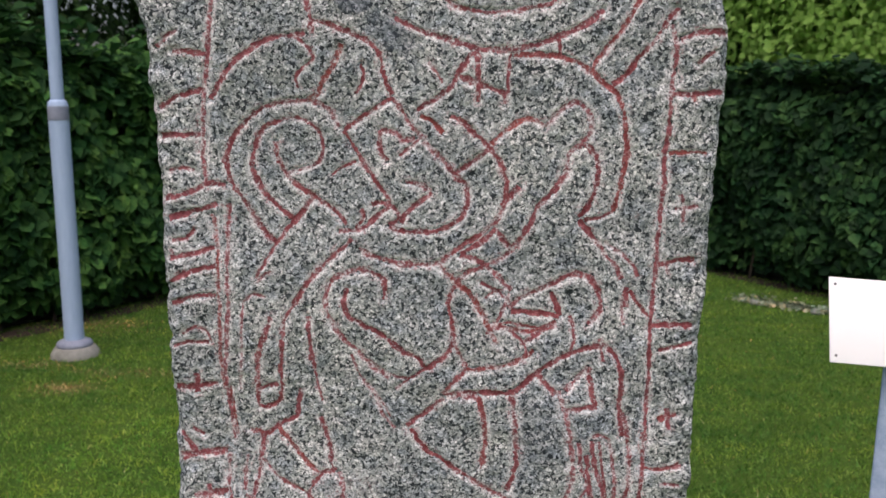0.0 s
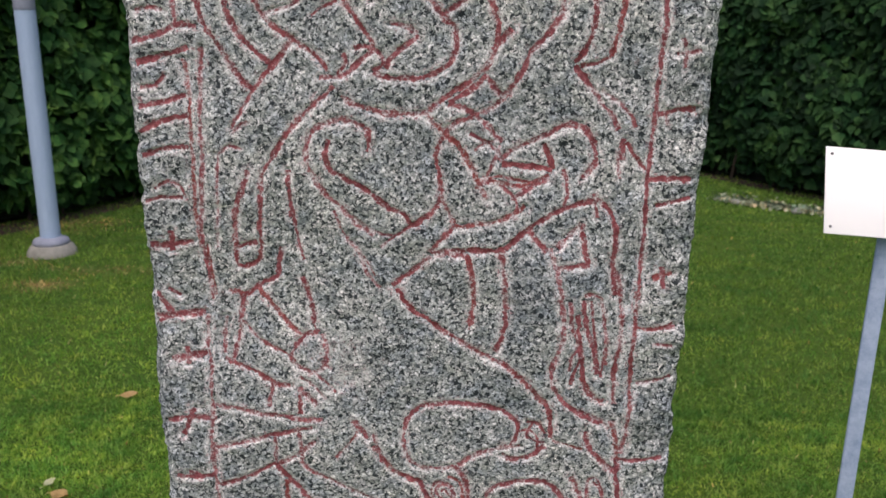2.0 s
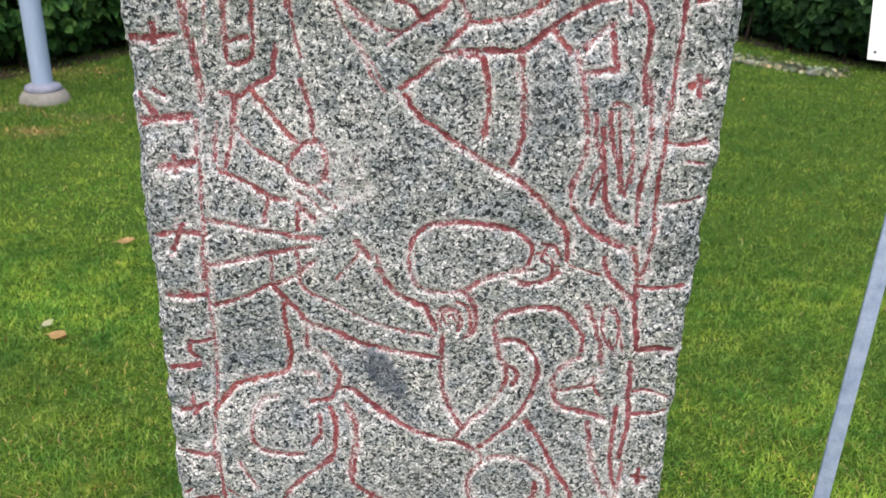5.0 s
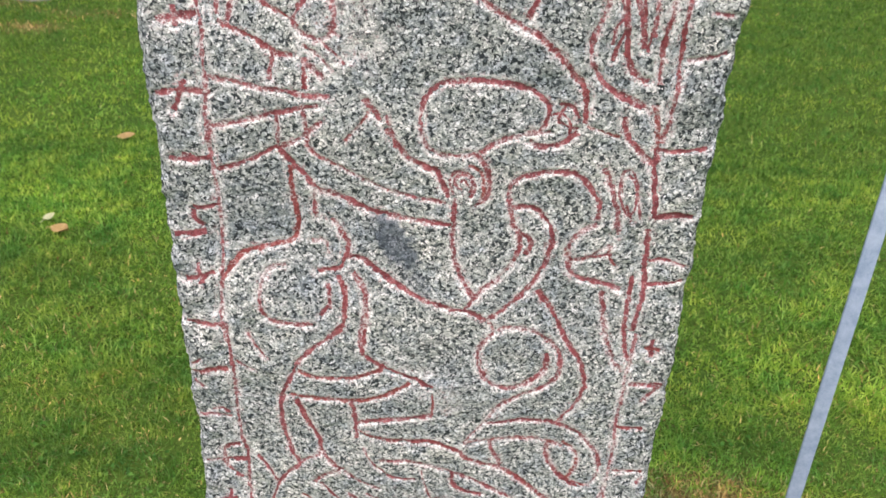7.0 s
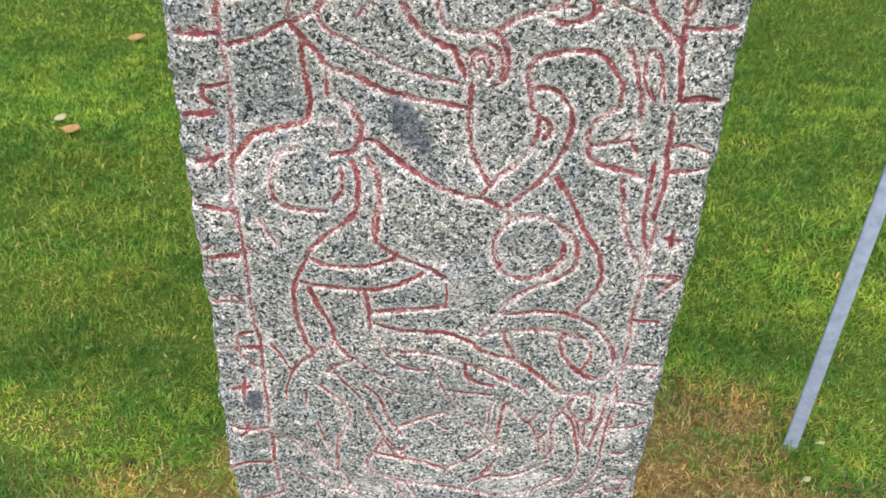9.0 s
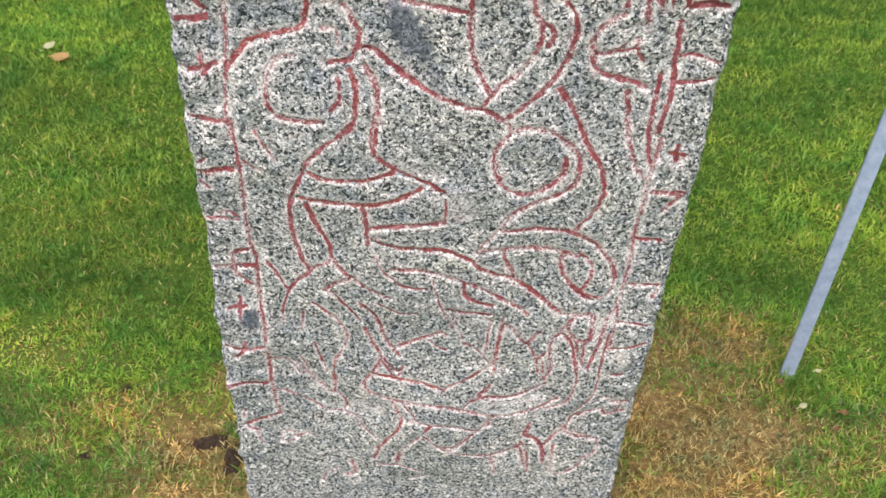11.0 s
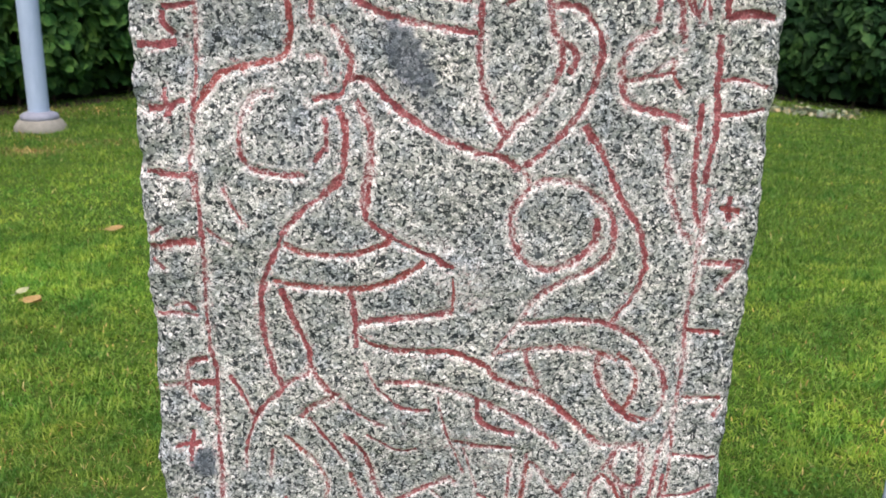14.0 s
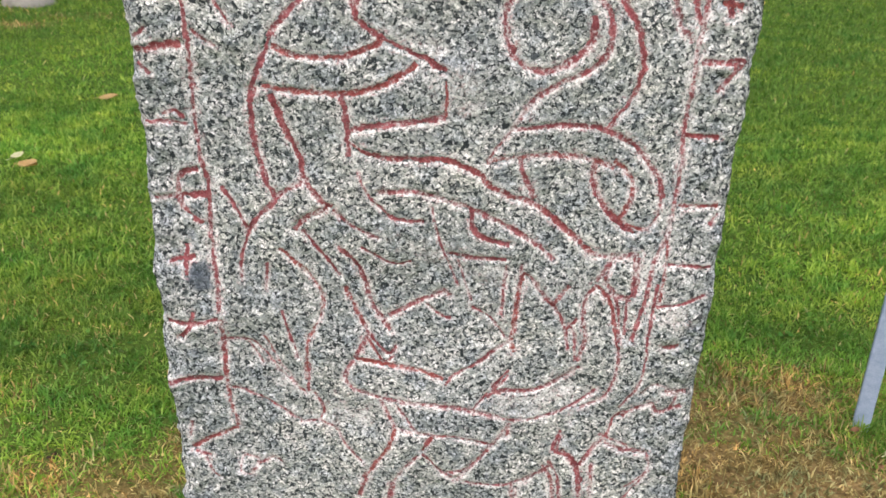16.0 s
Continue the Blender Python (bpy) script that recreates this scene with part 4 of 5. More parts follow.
def build_stone():
    rng = np.random.default_rng(11)
    cell = 0.0021
    nu, nv = int(0.68 / cell), int((TOP - FOOT) / cell)
    vv = np.linspace(FOOT, TOP, nv)
    chip = lambda cells: np.interp(vv, np.linspace(FOOT, TOP, cells), rng.standard_normal(cells))
    lo = left_edge(vv) + 0.0016 * chip(75) + 0.0010 * chip(330)
    hi = right_edge(vv) + 0.0013 * chip(65) + 0.0009 * chip(300)
    s = np.linspace(0, 1, nu)
    U = lo[:, None] + (hi - lo)[:, None] * s[None, :]
    V = np.repeat(vv[:, None], nu, 1)
    H = 0.0040 * smooth_noise(rng, U.shape, 4) + 0.0016 * smooth_noise(rng, U.shape, 14) + 0.0006 * smooth_noise(rng, U.shape, 60) + 0.00035 * smooth_noise(rng, U.shape, 150)
    edge = np.minimum(U - lo[:, None], hi[:, None] - U)
    round_in = 0.013 * (1 + 0.35 * smooth_noise(rng, U.shape, 30))
    H -= 0.010 * np.clip(1 - edge / np.maximum(round_in, 0.004), 0, 1) ** 2
    H += (0.0030 * smooth_noise(rng, U.shape, 26) + 0.0016 * smooth_noise(rng, U.shape, 70)) * np.exp(-edge / 0.035)
    # distance to the nearest carved line, kept on the grid round every line
    D = np.full(U.shape, 1.0)
    lines = []
    for points, w, closed in STROKES:
        line = spline(points, closed)
        wob = np.cumsum(rng.standard_normal((len(line), 2)), 0) * 0.00012
        line = line + wob - np.linspace(0, 1, len(line))[:, None] * wob[-1]
        lines.append((line, w))
        reach = int(0.014 / cell)
        for (pu, pv), half in zip(line, w / 2 * (1 + 0.15 * np.interp(np.arange(len(line)), np.arange(0, len(line) + 8, 6), rng.standard_normal(len(np.arange(0, len(line) + 8, 6)))))):
            j = int((pv - FOOT) / (TOP - FOOT) * (nv - 1))
            if not 0 <= j < nv:
                continue
            i = int((pu - lo[j]) / (hi[j] - lo[j]) * (nu - 1))
            a, c, d, e = max(0, j - reach), min(nv, j + reach + 1), max(0, i - reach), min(nu, i + reach + 1)
            if d < e and a < c:
                dist = np.hypot(U[a:c, d:e] - pu, V[a:c, d:e] - pv) / half
                D[a:c, d:e] = np.minimum(D[a:c, d:e], np.minimum(dist * 0.25, 1.0))
    D *= 4.0
    H -= 0.0030 * np.clip(1 - D ** 2 * 0.75, 0, 1)
    pecked = np.clip((2.35 - D) / 1.1, 0, 1) * np.clip(0.80 + 0.45 * smooth_noise(rng, U.shape, 45), 0, 1) * np.clip((D - 0.7) * 4, 0, 1)
    for cu, cv, ru, rv, turn in BRUISED:
        a, c = U - cu, V - cv
        p, q = a * math.cos(turn) + c * math.sin(turn), c * math.cos(turn) - a * math.sin(turn)
        blow = np.clip(1.1 - np.hypot(p / ru, q / rv) + 0.5 * smooth_noise(rng, U.shape, 60), 0, 1)
        pecked = np.maximum(pecked, 0.55 * blow * np.clip((D - 0.7) * 4, 0, 1))
    X, Z = U, V + RISE
    Y = FACE_Y + FACE_YAW * U + FACE_LEAN * V - H
    front = np.stack([X, Y, Z], -1).reshape(-1, 3)
    idx = np.arange(nu * nv).reshape(nv, nu)
    quads = np.stack([idx[:-1, :-1], idx[:-1, 1:], idx[1:, 1:], idx[1:, :-1]], -1).reshape(-1, 4)
    # rough sides and back, ring by ring behind the face's outline
    rim = np.concatenate([idx[::6, 0], idx[-1, ::6], idx[::-6, -1], idx[0, ::-6]])
    verts, faces = [front], [quads]
    last, count = rim, len(front)
    mid = np.array([-0.02, 0, 0.95])
    for depth, shrink in ((0.02, 0.998), (0.06, 1.0), (0.11, 0.992), (THICK, 0.955), (THICK + 0.02, 0.86), (THICK + 0.03, 0.5), (THICK + 0.034, 0.0)):
        ring = front[rim].copy()
        ring[:, 0] = mid[0] + (ring[:, 0] - mid[0]) * shrink
        ring[:, 2] = mid[2] + (ring[:, 2] - mid[2]) * (1 - (1 - shrink) * 0.5)
        ring[:, 1] = FACE_Y + FACE_YAW * ring[:, 0] + FACE_LEAN * (ring[:, 2] - RISE) + depth
        ring += rng.standard_normal(ring.shape) * 0.0009
        here = np.arange(len(rim)) + count
        faces.append(np.stack([last, here, np.roll(here, -1), np.roll(last, -1)], -1))
        verts.append(ring)
        count += len(ring)
        last = here
    me = raw_mesh("stone_slab", np.concatenate(verts), np.concatenate(faces), STONE)
    me.polygons.foreach_set("use_smooth", np.ones(len(me.polygons), bool))
    total = len(me.vertices)
    for name, grid in (("pecked", pecked), ("inclusion", inclusions(U, V))):
        a = me.attributes.new(name, "FLOAT", "POINT")
        full = np.zeros(total, np.float32)
        full[:nu * nv] = grid.ravel()
        a.data.foreach_set("value", full)
    stone = tagged(new("rune_stone"), "upright grey granite rune stone with carved serpents and runes painted red", "rune stone")
    slab = new("stone_slab", me)
    slab.parent = stone

    def height(pu, pv):
        """The face's relief at a place."""
        j = np.clip((pv - FOOT) / (TOP - FOOT) * (nv - 1), 0, nv - 1.001)
        jj = j.astype(int)
        i = np.clip((pu - lo[jj]) / (hi[jj] - lo[jj]) * (nu - 1), 0, nu - 1.001)
        ii = i.astype(int)
        fj, fi = j - jj, i - ii
        return H[jj, ii] * (1 - fi) * (1 - fj) + H[jj, ii + 1] * fi * (1 - fj) + H[jj + 1, ii] * (1 - fi) * fj + H[jj + 1, ii + 1] * fi * fj

    for line, w in lines:
        length = 0.0025 * len(line)
        border = not -0.285 < line[:, 0].mean() < 0.240
        if border and length > 0.16:
            w *= 0.8
        tan = np.gradient(line, axis=0)
        tan /= np.maximum(np.linalg.norm(tan, axis=1), 1e-9)[:, None]
        nrm = np.stack([-tan[:, 1], tan[:, 0]], -1)
        n = len(line)
        knots = np.arange(0, n + 5, 3)
        ragged = [w / 2 * (0.98 + 0.32 * np.interp(np.arange(n), knots, rng.standard_normal(len(knots))) + 0.14 * rng.standard_normal(n)) for _ in range(2)]
        cols = []
        for k in (-1, -0.5, 0, 0.5, 1):
            half = ragged[0] if k < 0 else ragged[1]
            p = line + nrm * (k * half)[:, None]
            lift = 0.0007 - 0.0009 * (abs(k) == 1)
            cols.append(np.stack([p[:, 0], FACE_Y + FACE_YAW * p[:, 0] + FACE_LEAN * p[:, 1] - height(p[:, 0], p[:, 1]) - lift, p[:, 1] + RISE], -1))
        v = np.stack(cols, 1).reshape(-1, 3)
        ids = np.arange(n * 5).reshape(n, 5)
        q = np.stack([ids[:-1, :-1], ids[:-1, 1:], ids[1:, 1:], ids[1:, :-1]], -1).reshape(-1, 4)
        kind = "rune_stroke" if border else "painted_groove"
        ob = new(kind, raw_mesh(kind, v, q, PAINT))
        ob.data.polygons.foreach_set("use_smooth", np.ones(len(q), bool))
        rim_wear = np.tile((1.15, 0.15, 0.0, 0.15, 1.15), n)
        faded = rim_wear + np.clip((0.66 - v[:, 2]) / 0.4, 0, 1) * 0.26 + rng.uniform(-0.2, 0.3) + (0.15 if w < 0.0075 else 0.0) - (0.22 if border and length < 0.12 else 0.0)
        ob.data.attributes.new("wear", "FLOAT", "POINT").data.foreach_set("value", faded.astype(np.float32))
        ob.parent = stone


def inclusions(U, V):
    """Dark fine-grained patches in the granite, with soft ragged outlines."""
    rng = np.random.default_rng(3)
    rag = 0.35 * smooth_noise(rng, U.shape, 50) + 0.25 * smooth_noise(rng, U.shape, 120)
    m = np.zeros(U.shape)
    for cu, cv, ru, rv, turn, s in DARK_SPOTS:
        a, c = U - cu, V - cv
        p, q = a * math.cos(turn) + c * math.sin(turn), c * math.cos(turn) - a * math.sin(turn)
        m = np.maximum(m, s * np.clip((1.15 - np.hypot(p / ru, q / rv) + rag * 0.5) * 2.5, 0, 1))
    return m


BRUISED = [(-0.015, 0.677, 0.05, 0.02, -0.7), (-0.056, 0.715, 0.04, 0.018, -0.5), (-0.057, 0.483, 0.045, 0.012, -0.3), (-0.212, 0.277, 0.02, 0.012, -0.8), (0.256, 0.388, 0.03, 0.02, 0.5), (0.039, 0.385, 0.03, 0.014, -0.9), (0.193, 1.593, 0.03, 0.016, 0), (-0.138, 1.218, 0.05, 0.03, 0.4), (-0.111, 1.172, 0.05, 0.025, 0.2), (-0.002, 0.463, 0.06, 0.02, -0.4), (-0.147, 0.245, 0.05, 0.03, 0.2), (0.099, 0.263, 0.07, 0.03, 0)]
DARK_SPOTS = [(-0.074, 0.922, 0.020, 0.050, 0.45, 0.95), (-0.040, 0.852, 0.014, 0.026, 0.6, 0.5), (-0.314, 0.441, 0.014, 0.020, 0.1, 0.95), (-0.070, 1.815, 0.040, 0.018, -0.6, 0.55), (-0.112, 1.852, 0.026, 0.016, -0.3, 0.8),
              (-0.253, 0.983, 0.05, 0.05, 0.0, 0.12), (0.11, 1.29, 0.028, 0.06, 0.0, 0.3)]
build_stone()


# ---- the sign on its post ----
def build_sign():
    sign = new("sign_post")
    sign.location = (0.7147, 1.6387, 0)
    tagged(sign, "blank white sign plate tilted back on a galvanised steel post", "sign")
    tube = box(0.029, 0.014, 1.44, 0.003, 3)
    bmesh.ops.translate(tube, vec=(0, 0, 0.63), verts=tube.verts)
    p = part("post", tube, GALV, sign, "square galvanised steel post")
    p.matrix_basis = pose(0, 0, 0, -3.43, 3.27, 0) @ pose(0, 0, 0, 0, 0, -20)
    at = pose(0.0743, 0.0723, 1.364, -25, 4, -2)
    plate = part("sign_plate", box(0.240, 0.004, 0.161, 0.0015), WHITE, sign, "white enamelled plate")
    plate.matrix_basis = at
    for sx in (-0.109, 0.109):
        for sz in (-0.067, 0.067):
            screw = part("screw", lathe([(0.0026, 0), (0.0026, 0.0010), (0.0014, 0.0018)], 12), SCREW, plate)
            screw.matrix_basis = pose(sx, -0.0018, sz, 90)
    bracket = part("bracket", box(0.05, 0.012, 0.05, 0.004), GALV, sign)
    bracket.matrix_basis = at @ pose(0.0, 0.008, 0.0)


build_sign()


# ---- the lamp post ----
def build_lamp():
    lamp = new("lamp_post")
    lamp.location = (-2.962, 6.116, 0)
    tagged(lamp, "grey painted steel lamp post on a round concrete footing", "lamp post")
    part("footing", lathe([(0.170, -0.15), (0.170, 0.006), (0.163, 0.030), (0.140, 0.066), (0.124, 0.078), (0.110, 0.080)], 40), CONCRETE, lamp, "weathered concrete footing")
    part("collar", lathe([(0.122, 0.074), (0.122, 0.092), (0.116, 0.108), (0.088, 0.122), (0.074, 0.128)], 40), COLLAR_METAL, lamp, "dull grey steel collar")
    part("lower_pole", lathe([(0.0670, 0.05), (0.0670, 0.06), (0.0670, 0.10), (0.0668, 1.0), (0.0665, 1.64), (0.0672, 1.745), (0.0672, 1.755), (0.060, 1.780), (0.044, 1.795)], 40), LAMP_METAL, lamp)
    part("weld_band", lathe([(0.0672, 1.655), (0.0680, 1.66), (0.0680, 1.744), (0.0674, 1.750)], 40), COLLAR_METAL, lamp, "dull brownish band below the narrowing")
    part("upper_pole", lathe([(0.0435, 1.785), (0.0435, 1.800), (0.0434, 1.83), (0.042, 2.9), (0.0381, 4.38), (0.038, 4.4)], 32), LAMP_METAL, lamp)


build_lamp()


# ---- hedges and trees ----
def leaves(rng, c, out, size, droop=0.5):
    """Pointed, folded leaves at the places c that face roughly along out."""
    n = len(c)
    nrm = out + rng.standard_normal((n, 3)) * 0.45 + np.array([0, 0, 0.25])
    nrm /= np.linalg.norm(nrm, axis=1)[:, None]
    down = np.array([0, 0, -droop]) + rng.standard_normal((n, 3)) * 0.5
    tip = down - nrm * (down * nrm).sum(1)[:, None]
    tip /= np.maximum(np.linalg.norm(tip, axis=1), 1e-6)[:, None]
    side = np.cross(nrm, tip)
    s = size * rng.uniform(0.6, 1.25, n)
    v = np.empty((n, 8, 3))
    for k, (a, w, f) in enumerate(((-0.5, 0, 0), (-0.28, -0.42, 0.10), (0.02, -0.36, 0.10), (0.16, -0.20, 0.06), (0.55, 0, -0.05), (0.16, 0.20, 0.06), (0.02, 0.36, 0.10), (-0.28, 0.42, 0.10))):
        v[:, k] = c + (tip * a + side * w + nrm * f) * s[:, None]
    i = np.arange(n)[:, None] * 8
    t = np.concatenate([i + np.array([[0, 1, 2]]), i + np.array([[0, 2, 4]]), i + np.array([[2, 3, 4]]), i + np.array([[0, 4, 6]]), i + np.array([[4, 5, 6]]), i + np.array([[0, 6, 7]])], 1)
    return v.reshape(-1, 3), t.reshape(-1, 3)


def build_hedge(name, x0, y0, x1, y1, height, depth, count, seed, mat, label, size=0.115, shaggy=0.04):
    """A clipped hedge whose face runs from x0, y0 to x1, y1, with its body on the far side."""
    rng = np.random.default_rng(seed)
    hedge = tagged(new(name), label, "hedge")
    a, c = np.array([x0, y0]), np.array([x1, y1])
    along = (c - a) / np.linalg.norm(c - a)
    out = np.array([along[1], -along[0]])
    if out[1] > 0:
        out = -out
    length = np.linalg.norm(c - a)
    s, h = rng.uniform(0, length, count), height * rng.uniform(0.03, 1.0, count) ** 0.9
    bulge = 0.10 * np.sin(s * 2.3 + seed) * np.sin(h * 3.1) + 0.07 * np.sin(s * 6.1 + h * 4.7 + seed)
    hollow = 0.5 + 0.5 * np.sin(s * 9.0 + 2.5 * np.sin(h * 6.0 + seed)) * np.sin(h * 8.0 + 2.5 * np.sin(s * 5.0))
    shoulder = np.clip((h - height + 0.45) / 0.45, 0, 1)
    inset = rng.exponential(0.07 + 0.12 * hollow, count) - 0.05 + 0.22 * np.clip(1 - h / 0.35, 0, 1) - bulge + 0.38 * shoulder ** 2
    top = rng.uniform(0, 1, count) < 0.16
    inset[top] = rng.uniform(0, depth, top.sum())
    h[top] = height + 0.05 * np.sin(s[top] * 5.0) + rng.normal(0, shaggy, top.sum()) + 1.5 * shaggy * np.sin(s[top] * 2.7 + seed)
    p = np.concatenate([a + along * s[:, None] - out * inset[:, None], h[:, None]], 1)
    facing = np.tile(np.append(out, 0.25), (count, 1))
    facing[:, 2] += 1.6 * shoulder
    facing[top] = (0, -0.2, 1)
    v, t = leaves(rng, p, facing, size)
    ob = new("foliage", raw_mesh("foliage", v, t, mat))
    ob.parent = hedge
    tagged(ob, kind="stuff")
    # added filler box, its near-black colour standing in for shade behind the leaves
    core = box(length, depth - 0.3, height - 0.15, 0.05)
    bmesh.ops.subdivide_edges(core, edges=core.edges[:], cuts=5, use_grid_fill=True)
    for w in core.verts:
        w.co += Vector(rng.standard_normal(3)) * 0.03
    o = part("hedge_shade_core", core, CORE, hedge, "box added inside the hedge, coloured near-black for the shade there")
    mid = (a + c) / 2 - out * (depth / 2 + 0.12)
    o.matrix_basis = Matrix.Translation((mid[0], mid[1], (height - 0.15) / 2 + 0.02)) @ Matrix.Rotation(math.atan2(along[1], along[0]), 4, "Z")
    for k in range(int(length / 0.35)):
        q = a + along * (0.2 + 0.35 * k + rng.uniform(-0.08, 0.08)) - out * rng.uniform(0.15, 0.3)
        stem = part("stem", lathe([(0.016, -0.05), (0.013, 0.3), (0.009, 0.7)], 8), BARK, hedge)
        stem.matrix_basis = pose(q[0], q[1], 0, rng.uniform(-8, 8), rng.uniform(-8, 8), 0)


build_hedge("hedge", -5.76, 2.83, -0.41, 12.45, 2.21, 1.0, 30000, 21, FRESH_LEAF, "tall green leafy hedge with lighter sprigs, behind the lamp post", 0.125, 0.12)
build_hedge("hedge", -0.11, 12.65, 5.34, 4.89, 1.98, 1.0, 27000, 33, HEDGE_LEAF, "clipped dark green hedge with broad pointed leaves and bare soil beneath", 0.115, 0.05)


def build_tree(name, x, y, trunk_h, crown, count, seed, mat, label, size):
    """A tree with a tapered trunk, limbs and a ragged crown made of clumps of leaves."""
    rng = np.random.default_rng(seed)
    tree = tagged(new(name), label, "tree")
    tree.location = (x, y, 0)
    part("trunk", lathe([(0.16, -0.1), (0.12, trunk_h * 0.5), (0.07, trunk_h), (0.03, trunk_h * 1.6)], 12), BARK, tree)
    cx, cy, cz, rx, ry, rz = crown
    clumps = 46
    d = rng.standard_normal((clumps, 3))
    d /= np.linalg.norm(d, axis=1)[:, None]
    cc = np.array([cx, cy, cz]) + d * rng.uniform(0.3, 1.0, clumps)[:, None] ** 0.6 * np.array([rx, ry, rz])
    for k in range(0, clumps, 4):
        bm = bmesh.new()
        foot, tipv = Vector((0, 0, trunk_h * rng.uniform(0.4, 1.1))), Vector(cc[k])
        ax = (tipv - foot).normalized()
        e1 = ax.orthogonal().normalized()
        e2 = ax.cross(e1)
        rings = [[bm.verts.new(foot.lerp(tipv, f) + (e1 * math.cos(q * 1.257) + e2 * math.sin(q * 1.257)) * r) for q in range(5)] for f, r in ((0, 0.05), (0.5, 0.03), (1, 0.008))]
        for r1, r2 in zip(rings, rings[1:]):
            for q in range(5):
                bm.faces.new((r1[q], r1[(q + 1) % 5], r2[(q + 1) % 5], r2[q]))
        part("limb", bm, BARK, tree)
    which = rng.integers(0, clumps, count)
    g = rng.standard_normal((count, 3))
    p = cc[which] + g * 0.28 * np.array([rx, ry, rz]).mean() * np.array([1, 1, 0.7])
    out = p - np.array([cx, cy, cz])
    out /= np.maximum(np.linalg.norm(out, axis=1), 1e-6)[:, None]
    v, t = leaves(rng, p, out + np.array([0, 0, 0.4]), size, 0.9)
    ob = new("crown", raw_mesh("crown", v, t, mat))
    ob.parent = tree
    tagged(ob, kind="stuff")


build_tree("tree", 5.14, 11.51, 1.7, (-0.15, 0, 2.85, 2.5, 1.25, 1.5), 56000, 41, BRIGHT_LEAF, "fresh yellow-green tree standing behind the clipped hedge", 0.086)
build_tree("tree", 8.39, 9.65, 1.6, (0, 0, 2.9, 2.0, 1.4, 1.5), 5000, 44, BRIGHT_LEAF, "fresh yellow-green tree standing behind the clipped hedge", 0.045)
# trees in DARK_LEAF carry their shade in the leaf colour
build_tree("tree", 2.78, 13.55, 2.2, (0, 0, 3.4, 1.3, 1.4, 2.4), 24000, 42, DARK_LEAF, "deep green tree behind the hedge, shade put into its leaf colour", 0.085)
build_tree("tree", 6.53, 15.89, 2.2, (0, 0, 3.6, 3.0, 1.6, 2.8), 17000, 45, FRESH_LEAF, "broad mid-green tree filling the gap behind the hedge", 0.16)
build_tree("tree", -6.58, 10.82, 2.4, (0, 0, 3.5, 2.3, 1.8, 2.0), 14000, 43, DARK_LEAF, "tree with sky showing through its crown, shade put into its dark leaf colour", 0.12)
build_tree("tree", -3.7, 13.36, 2.4, (0, 0, 3.5, 2.3, 1.8, 2.3), 14000, 46, DARK_LEAF, "tree with sky showing through its crown, shade put into its dark leaf colour", 0.12)


# ---- soil and small things on the ground ----
def soil_patch(cx, cy, rx, ry, seed, turn=0.0, label="patch of bare dark crumbly soil in the lawn", dip=0.0, steps=40):
    """An irregular patch of crumbly soil, sunk by dip in its middle."""
    bm = bmesh.new()
    rows = []
    for j in range(steps + 1):
        rows.append([])
        for i in range(steps + 1):
            a, c = 2.6 * i / steps - 1.3, 2.6 * j / steps - 1.3
            x, y = rx * a, ry * c
            x, y = cx + x * math.cos(turn) - y * math.sin(turn), cy + x * math.sin(turn) + y * math.cos(turn)
            r = math.hypot(a, c) + 0.30 * noise.noise(Vector((a * 1.7, c * 1.7, seed * 5.3))) + 0.15 * noise.noise(Vector((a * 5, c * 5, seed)))
            crumb = 0.0055 * noise.noise(Vector((x * 95, y * 95, seed))) + 0.0045 * abs(noise.noise(Vector((x * 210, y * 210, seed))))
            z = 0.004 + crumb - 0.016 * max(0.0, r - 0.55) / 0.5 - dip * max(0.0, 1 - r * r)
            rows[-1].append(bm.verts.new((x, y, ground_z(x, y) + z)))
    for a, c in zip(rows, rows[1:]):
        for k in range(steps):
            bm.faces.new((a[k], a[k + 1], c[k + 1], c[k]))
    me = bpy.data.meshes.new("soil")
    bm.to_mesh(me)
    bm.free()
    me.materials.append(SOIL)
    tagged(new("soil_patch", me), label, "soil", kind="structure")


soil_patch(-0.49, 1.342, 0.056, 0.026, 1, 0.2)
soil_patch(-0.43, 1.305, 0.028, 0.050, 3, 0.1)
soil_patch(-0.699, 1.469, 0.018, 0.017, 2, 0.0, "small dark hole in the turf", 0.004, 24)
soil_patch(-0.717, 1.289, 0.021, 0.015, 4, 0.0, "small dark hole in the turf", 0.004, 24)
soil_patch(0.917, 1.604, 0.023, 0.010, 7, 0.2, "small dark hole in the turf", 0.004, 24)
soil_patch(-3.43, 7.15, 0.17, 2.0, 5, -0.508, "bare dark soil under the hedge")
soil_patch(2.67, 8.99, 0.19, 2.1, 6, 0.611, "bare dark soil under the hedge")


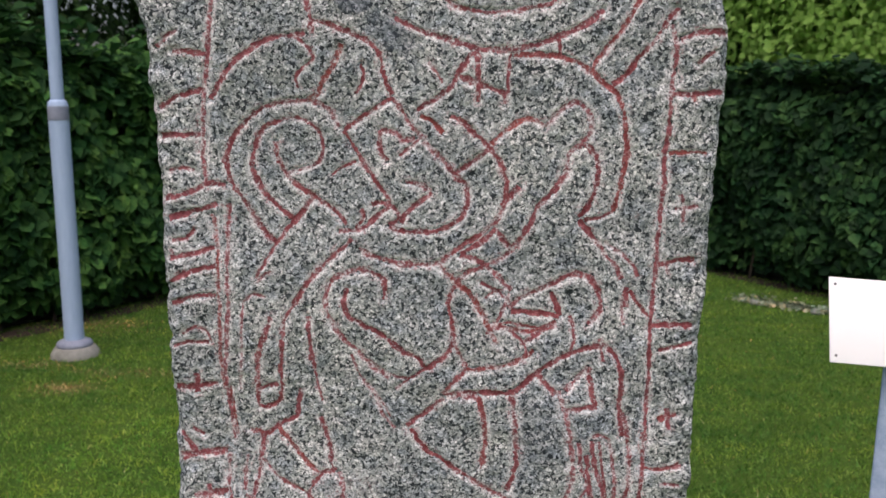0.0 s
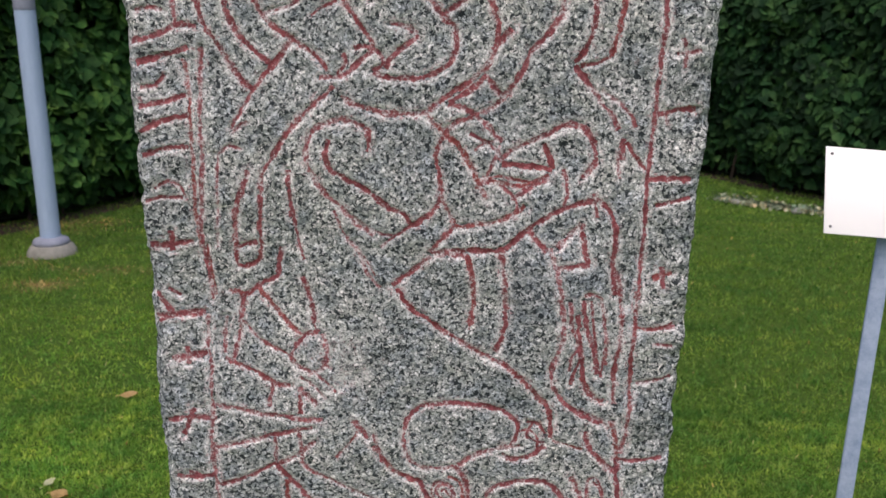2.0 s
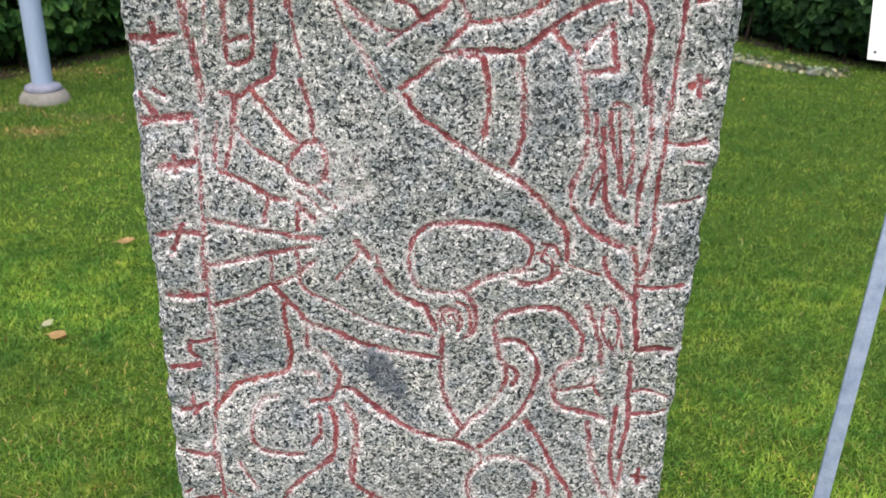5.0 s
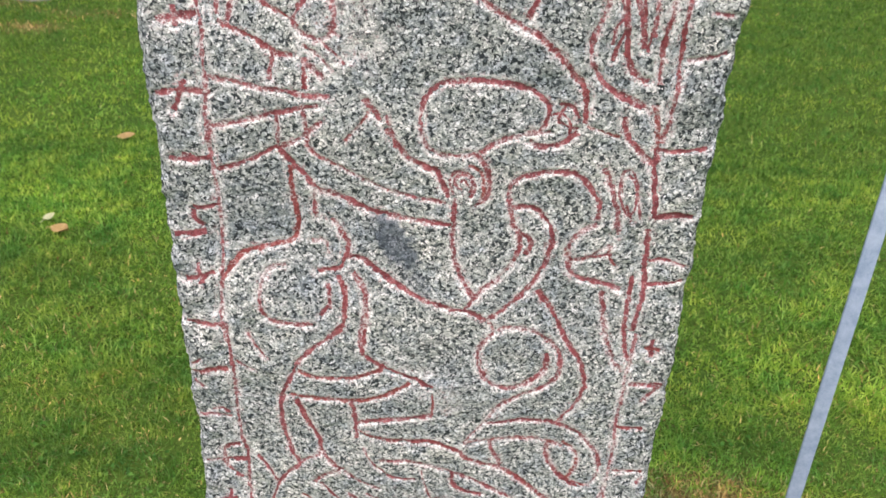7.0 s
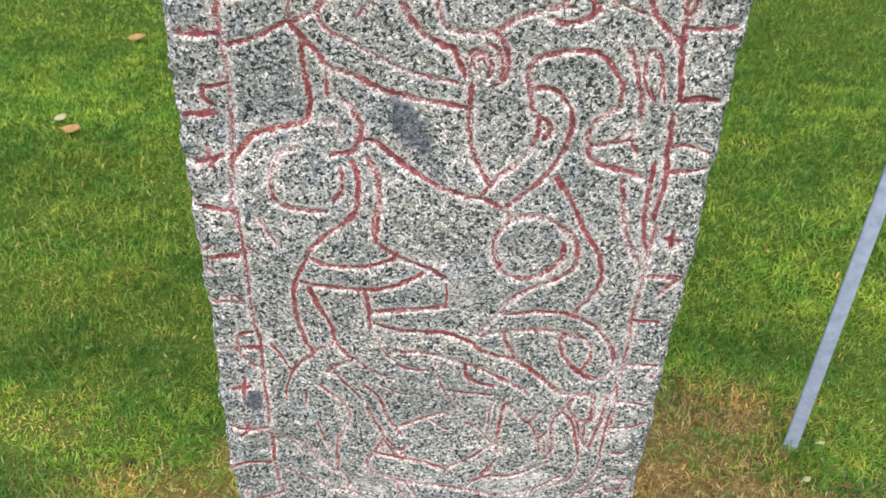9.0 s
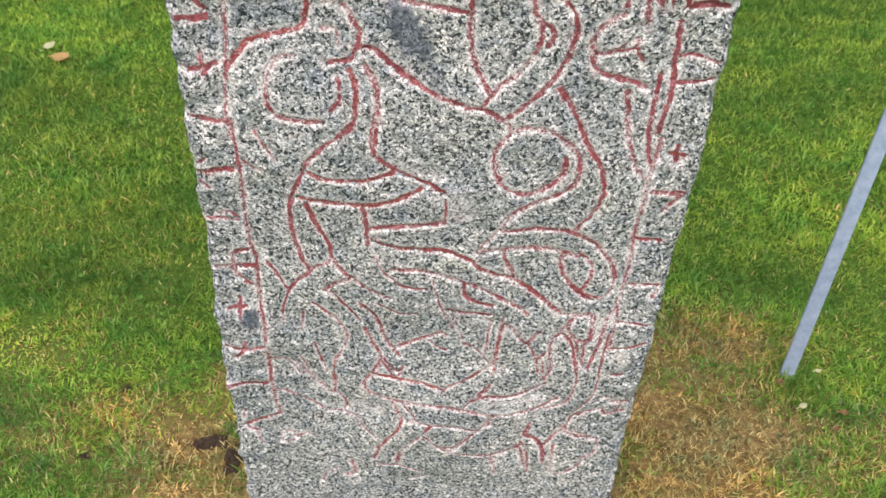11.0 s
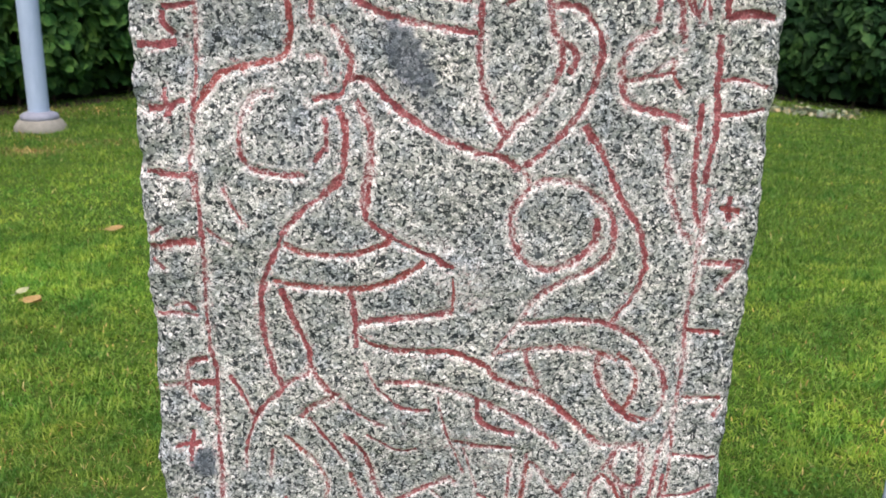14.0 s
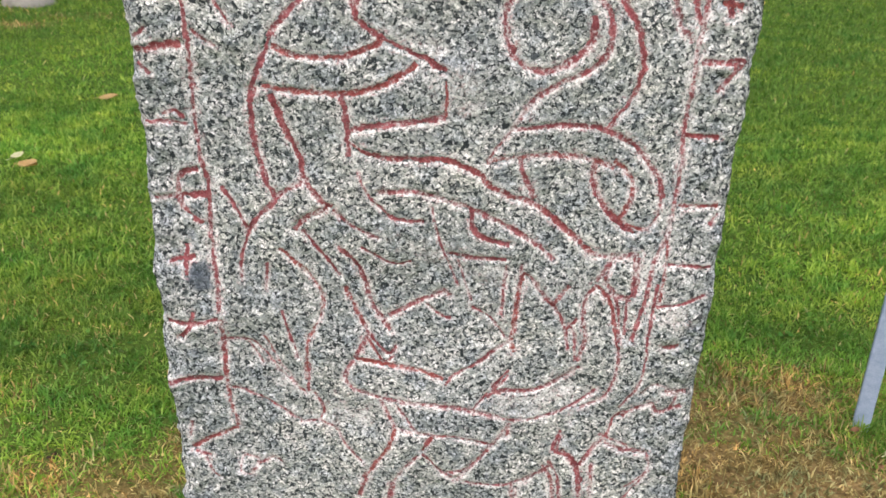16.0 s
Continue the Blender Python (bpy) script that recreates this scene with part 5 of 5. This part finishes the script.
def fallen_leaf(x, y, size, yaw, mat, label, curl=0.35):
    """A curled dry leaf with a midrib fold and a stalk."""
    bm = bmesh.new()
    rows = []
    for t in np.linspace(0, 1, 9):
        w = 0.30 * math.sin(math.pi * min(1, t * 1.02)) ** 0.8 + 0.004
        rows.append([bm.verts.new((size * (t - 0.5), size * s * w, size * (0.08 + curl * (s * s * 0.35 + (t - 0.5) ** 2 * 0.5)))) for s in (-1, -0.5, 0, 0.5, 1)])
    for a, c in zip(rows, rows[1:]):
        for k in range(4):
            bm.faces.new((a[k], a[k + 1], c[k + 1], c[k]))
    bmesh.ops.solidify(bm, geom=bm.faces[:], thickness=0.0006)
    leaf = tagged(new("fallen_leaf"), label, "leaf", group="litter on the lawn")
    leaf.matrix_basis = pose(x, y, ground_z(x, y) + 0.018, 12, -8, yaw)
    part("blade", bm, mat, leaf)
    stalk = part("stalk", lathe([(0.0011, 0), (0.0009, size * 0.3)], 6), mat, leaf)
    stalk.matrix_basis = pose(-size * 0.5, 0, size * 0.12, 0, -80, 0)


fallen_leaf(-1.412, 2.883, 0.082, -22, DEAD_LEAF, "curled tan dead leaf lying on the grass")
fallen_leaf(-1.494, 2.969, 0.050, 60, PALE_LEAF, "pale yellow-green leaf lying on the grass")
fallen_leaf(-1.492, 3.73, 0.080, 5, DEAD_LEAF, "narrow tan dead leaf lying on the grass", 0.2)
fallen_leaf(0.783, 1.647, 0.016, 5, PALE_LEAF, "small pale leaf beside the sign post")
fallen_leaf(0.724, 1.538, 0.021, 25, PALE_LEAF, "small pale leaf beside the sign post")
fallen_leaf(0.806, 1.527, 0.019, -20, RUST_LEAF, "small brown leaf beside the sign post")
fallen_leaf(0.778, 1.480, 0.017, 15, RUST_LEAF, "small brown leaf beside the sign post")
fallen_leaf(0.696, 1.500, 0.013, 40, RUST_LEAF, "small brown leaf beside the sign post")
fallen_leaf(0.692, 1.606, 0.020, 10, RUST_LEAF, "curled rust-red leaf at the foot of the sign post")


def build_tufts():
    """Longer green grass round the sign post, and broad-leaved weeds in the lawn."""
    rng = np.random.default_rng(8)
    a, r = rng.uniform(0, 2 * np.pi, 280), np.abs(rng.normal(0, 0.035, 280)) + 0.014
    v, t = blades(rng, 0.726 + r * np.cos(a), 1.600 + r * np.sin(a) * 1.3, 0.045, 0.0028)
    tagged(new("grass_tuft", raw_mesh("grass_tuft", v, t, BLADE)), "longer green grass left round the foot of the sign post", "grass", kind="stuff")
    spots = np.array([(-0.89, 1.81), (-0.97, 1.84), (-0.82, 1.76), (-1.08, 1.70), (-0.70, 1.75), (-1.25, 1.95), (0.95, 1.75), (0.73, 1.95), (0.70, 1.98), (-0.62, 1.95)])
    c = np.concatenate([np.c_[s + rng.normal(0, 0.05, (10, 2)), rng.uniform(0.010, 0.024, 10)] for s in spots])
    v, t = leaves(rng, c, np.tile((0.0, -0.2, 1.0), (len(c), 1)), 0.012, 0.05)
    tagged(new("broad_weeds", raw_mesh("broad_weeds", v, t, WEED)), "small broad-leaved weeds growing in the lawn", "weeds", kind="stuff")


build_tufts()


def build_edging():
    """A straggling row of low silver plants with field stones among them, in front of the hedge."""
    rng = np.random.default_rng(17)
    for k in range(15):
        f = k / 14.0
        x, y = 2.155 + 0.68 * f + rng.normal(0, 0.02), 8.145 - 0.535 * f + rng.normal(0, 0.03)
        s = rng.uniform(0.035, 0.065) * (1.35 if 0.1 < f < 0.3 else 1.0)
        if k % 4 == 3:
            bm = bmesh.new()
            bmesh.ops.create_icosphere(bm, subdivisions=2, radius=s * 0.8)
            for w in bm.verts:
                w.co *= 1 + 0.22 * noise.noise(w.co * 30 + Vector((k, 0, 0)))
                w.co.z *= 0.6
            me = bpy.data.meshes.new("stone")
            bm.to_mesh(me)
            bm.free()
            me.materials.append(COBBLE)
            me.polygons.foreach_set("use_smooth", np.ones(len(me.polygons), bool))
            o = tagged(new("field_stone", me), "pale rounded field stone edging the bed by the hedge", "stone", group="edging by the hedge")
            o.location = (x, y, ground_z(x, y) + s * 0.25)
            continue
        n = 60
        g = rng.standard_normal((n, 3)) * np.array([s, s * 0.7, s * 0.45])
        g[:, 2] = np.abs(g[:, 2]) + 0.005
        v, t = leaves(rng, g, g / np.linalg.norm(g, axis=1)[:, None] + np.array([0, 0, 0.4]), 0.036, 0.1)
        plant = tagged(new("silver_plant"), "low silver-leaved plant edging the bed by the hedge", "plant", group="edging by the hedge")
        plant.location = (x, y, ground_z(x, y))
        ob = new("foliage", raw_mesh("foliage", v, t, SILVER_LEAF))
        ob.parent = plant
        st = part("stem", lathe([(0.004, -0.02), (0.003, s * 0.5)], 6), BARK, plant)


build_edging()
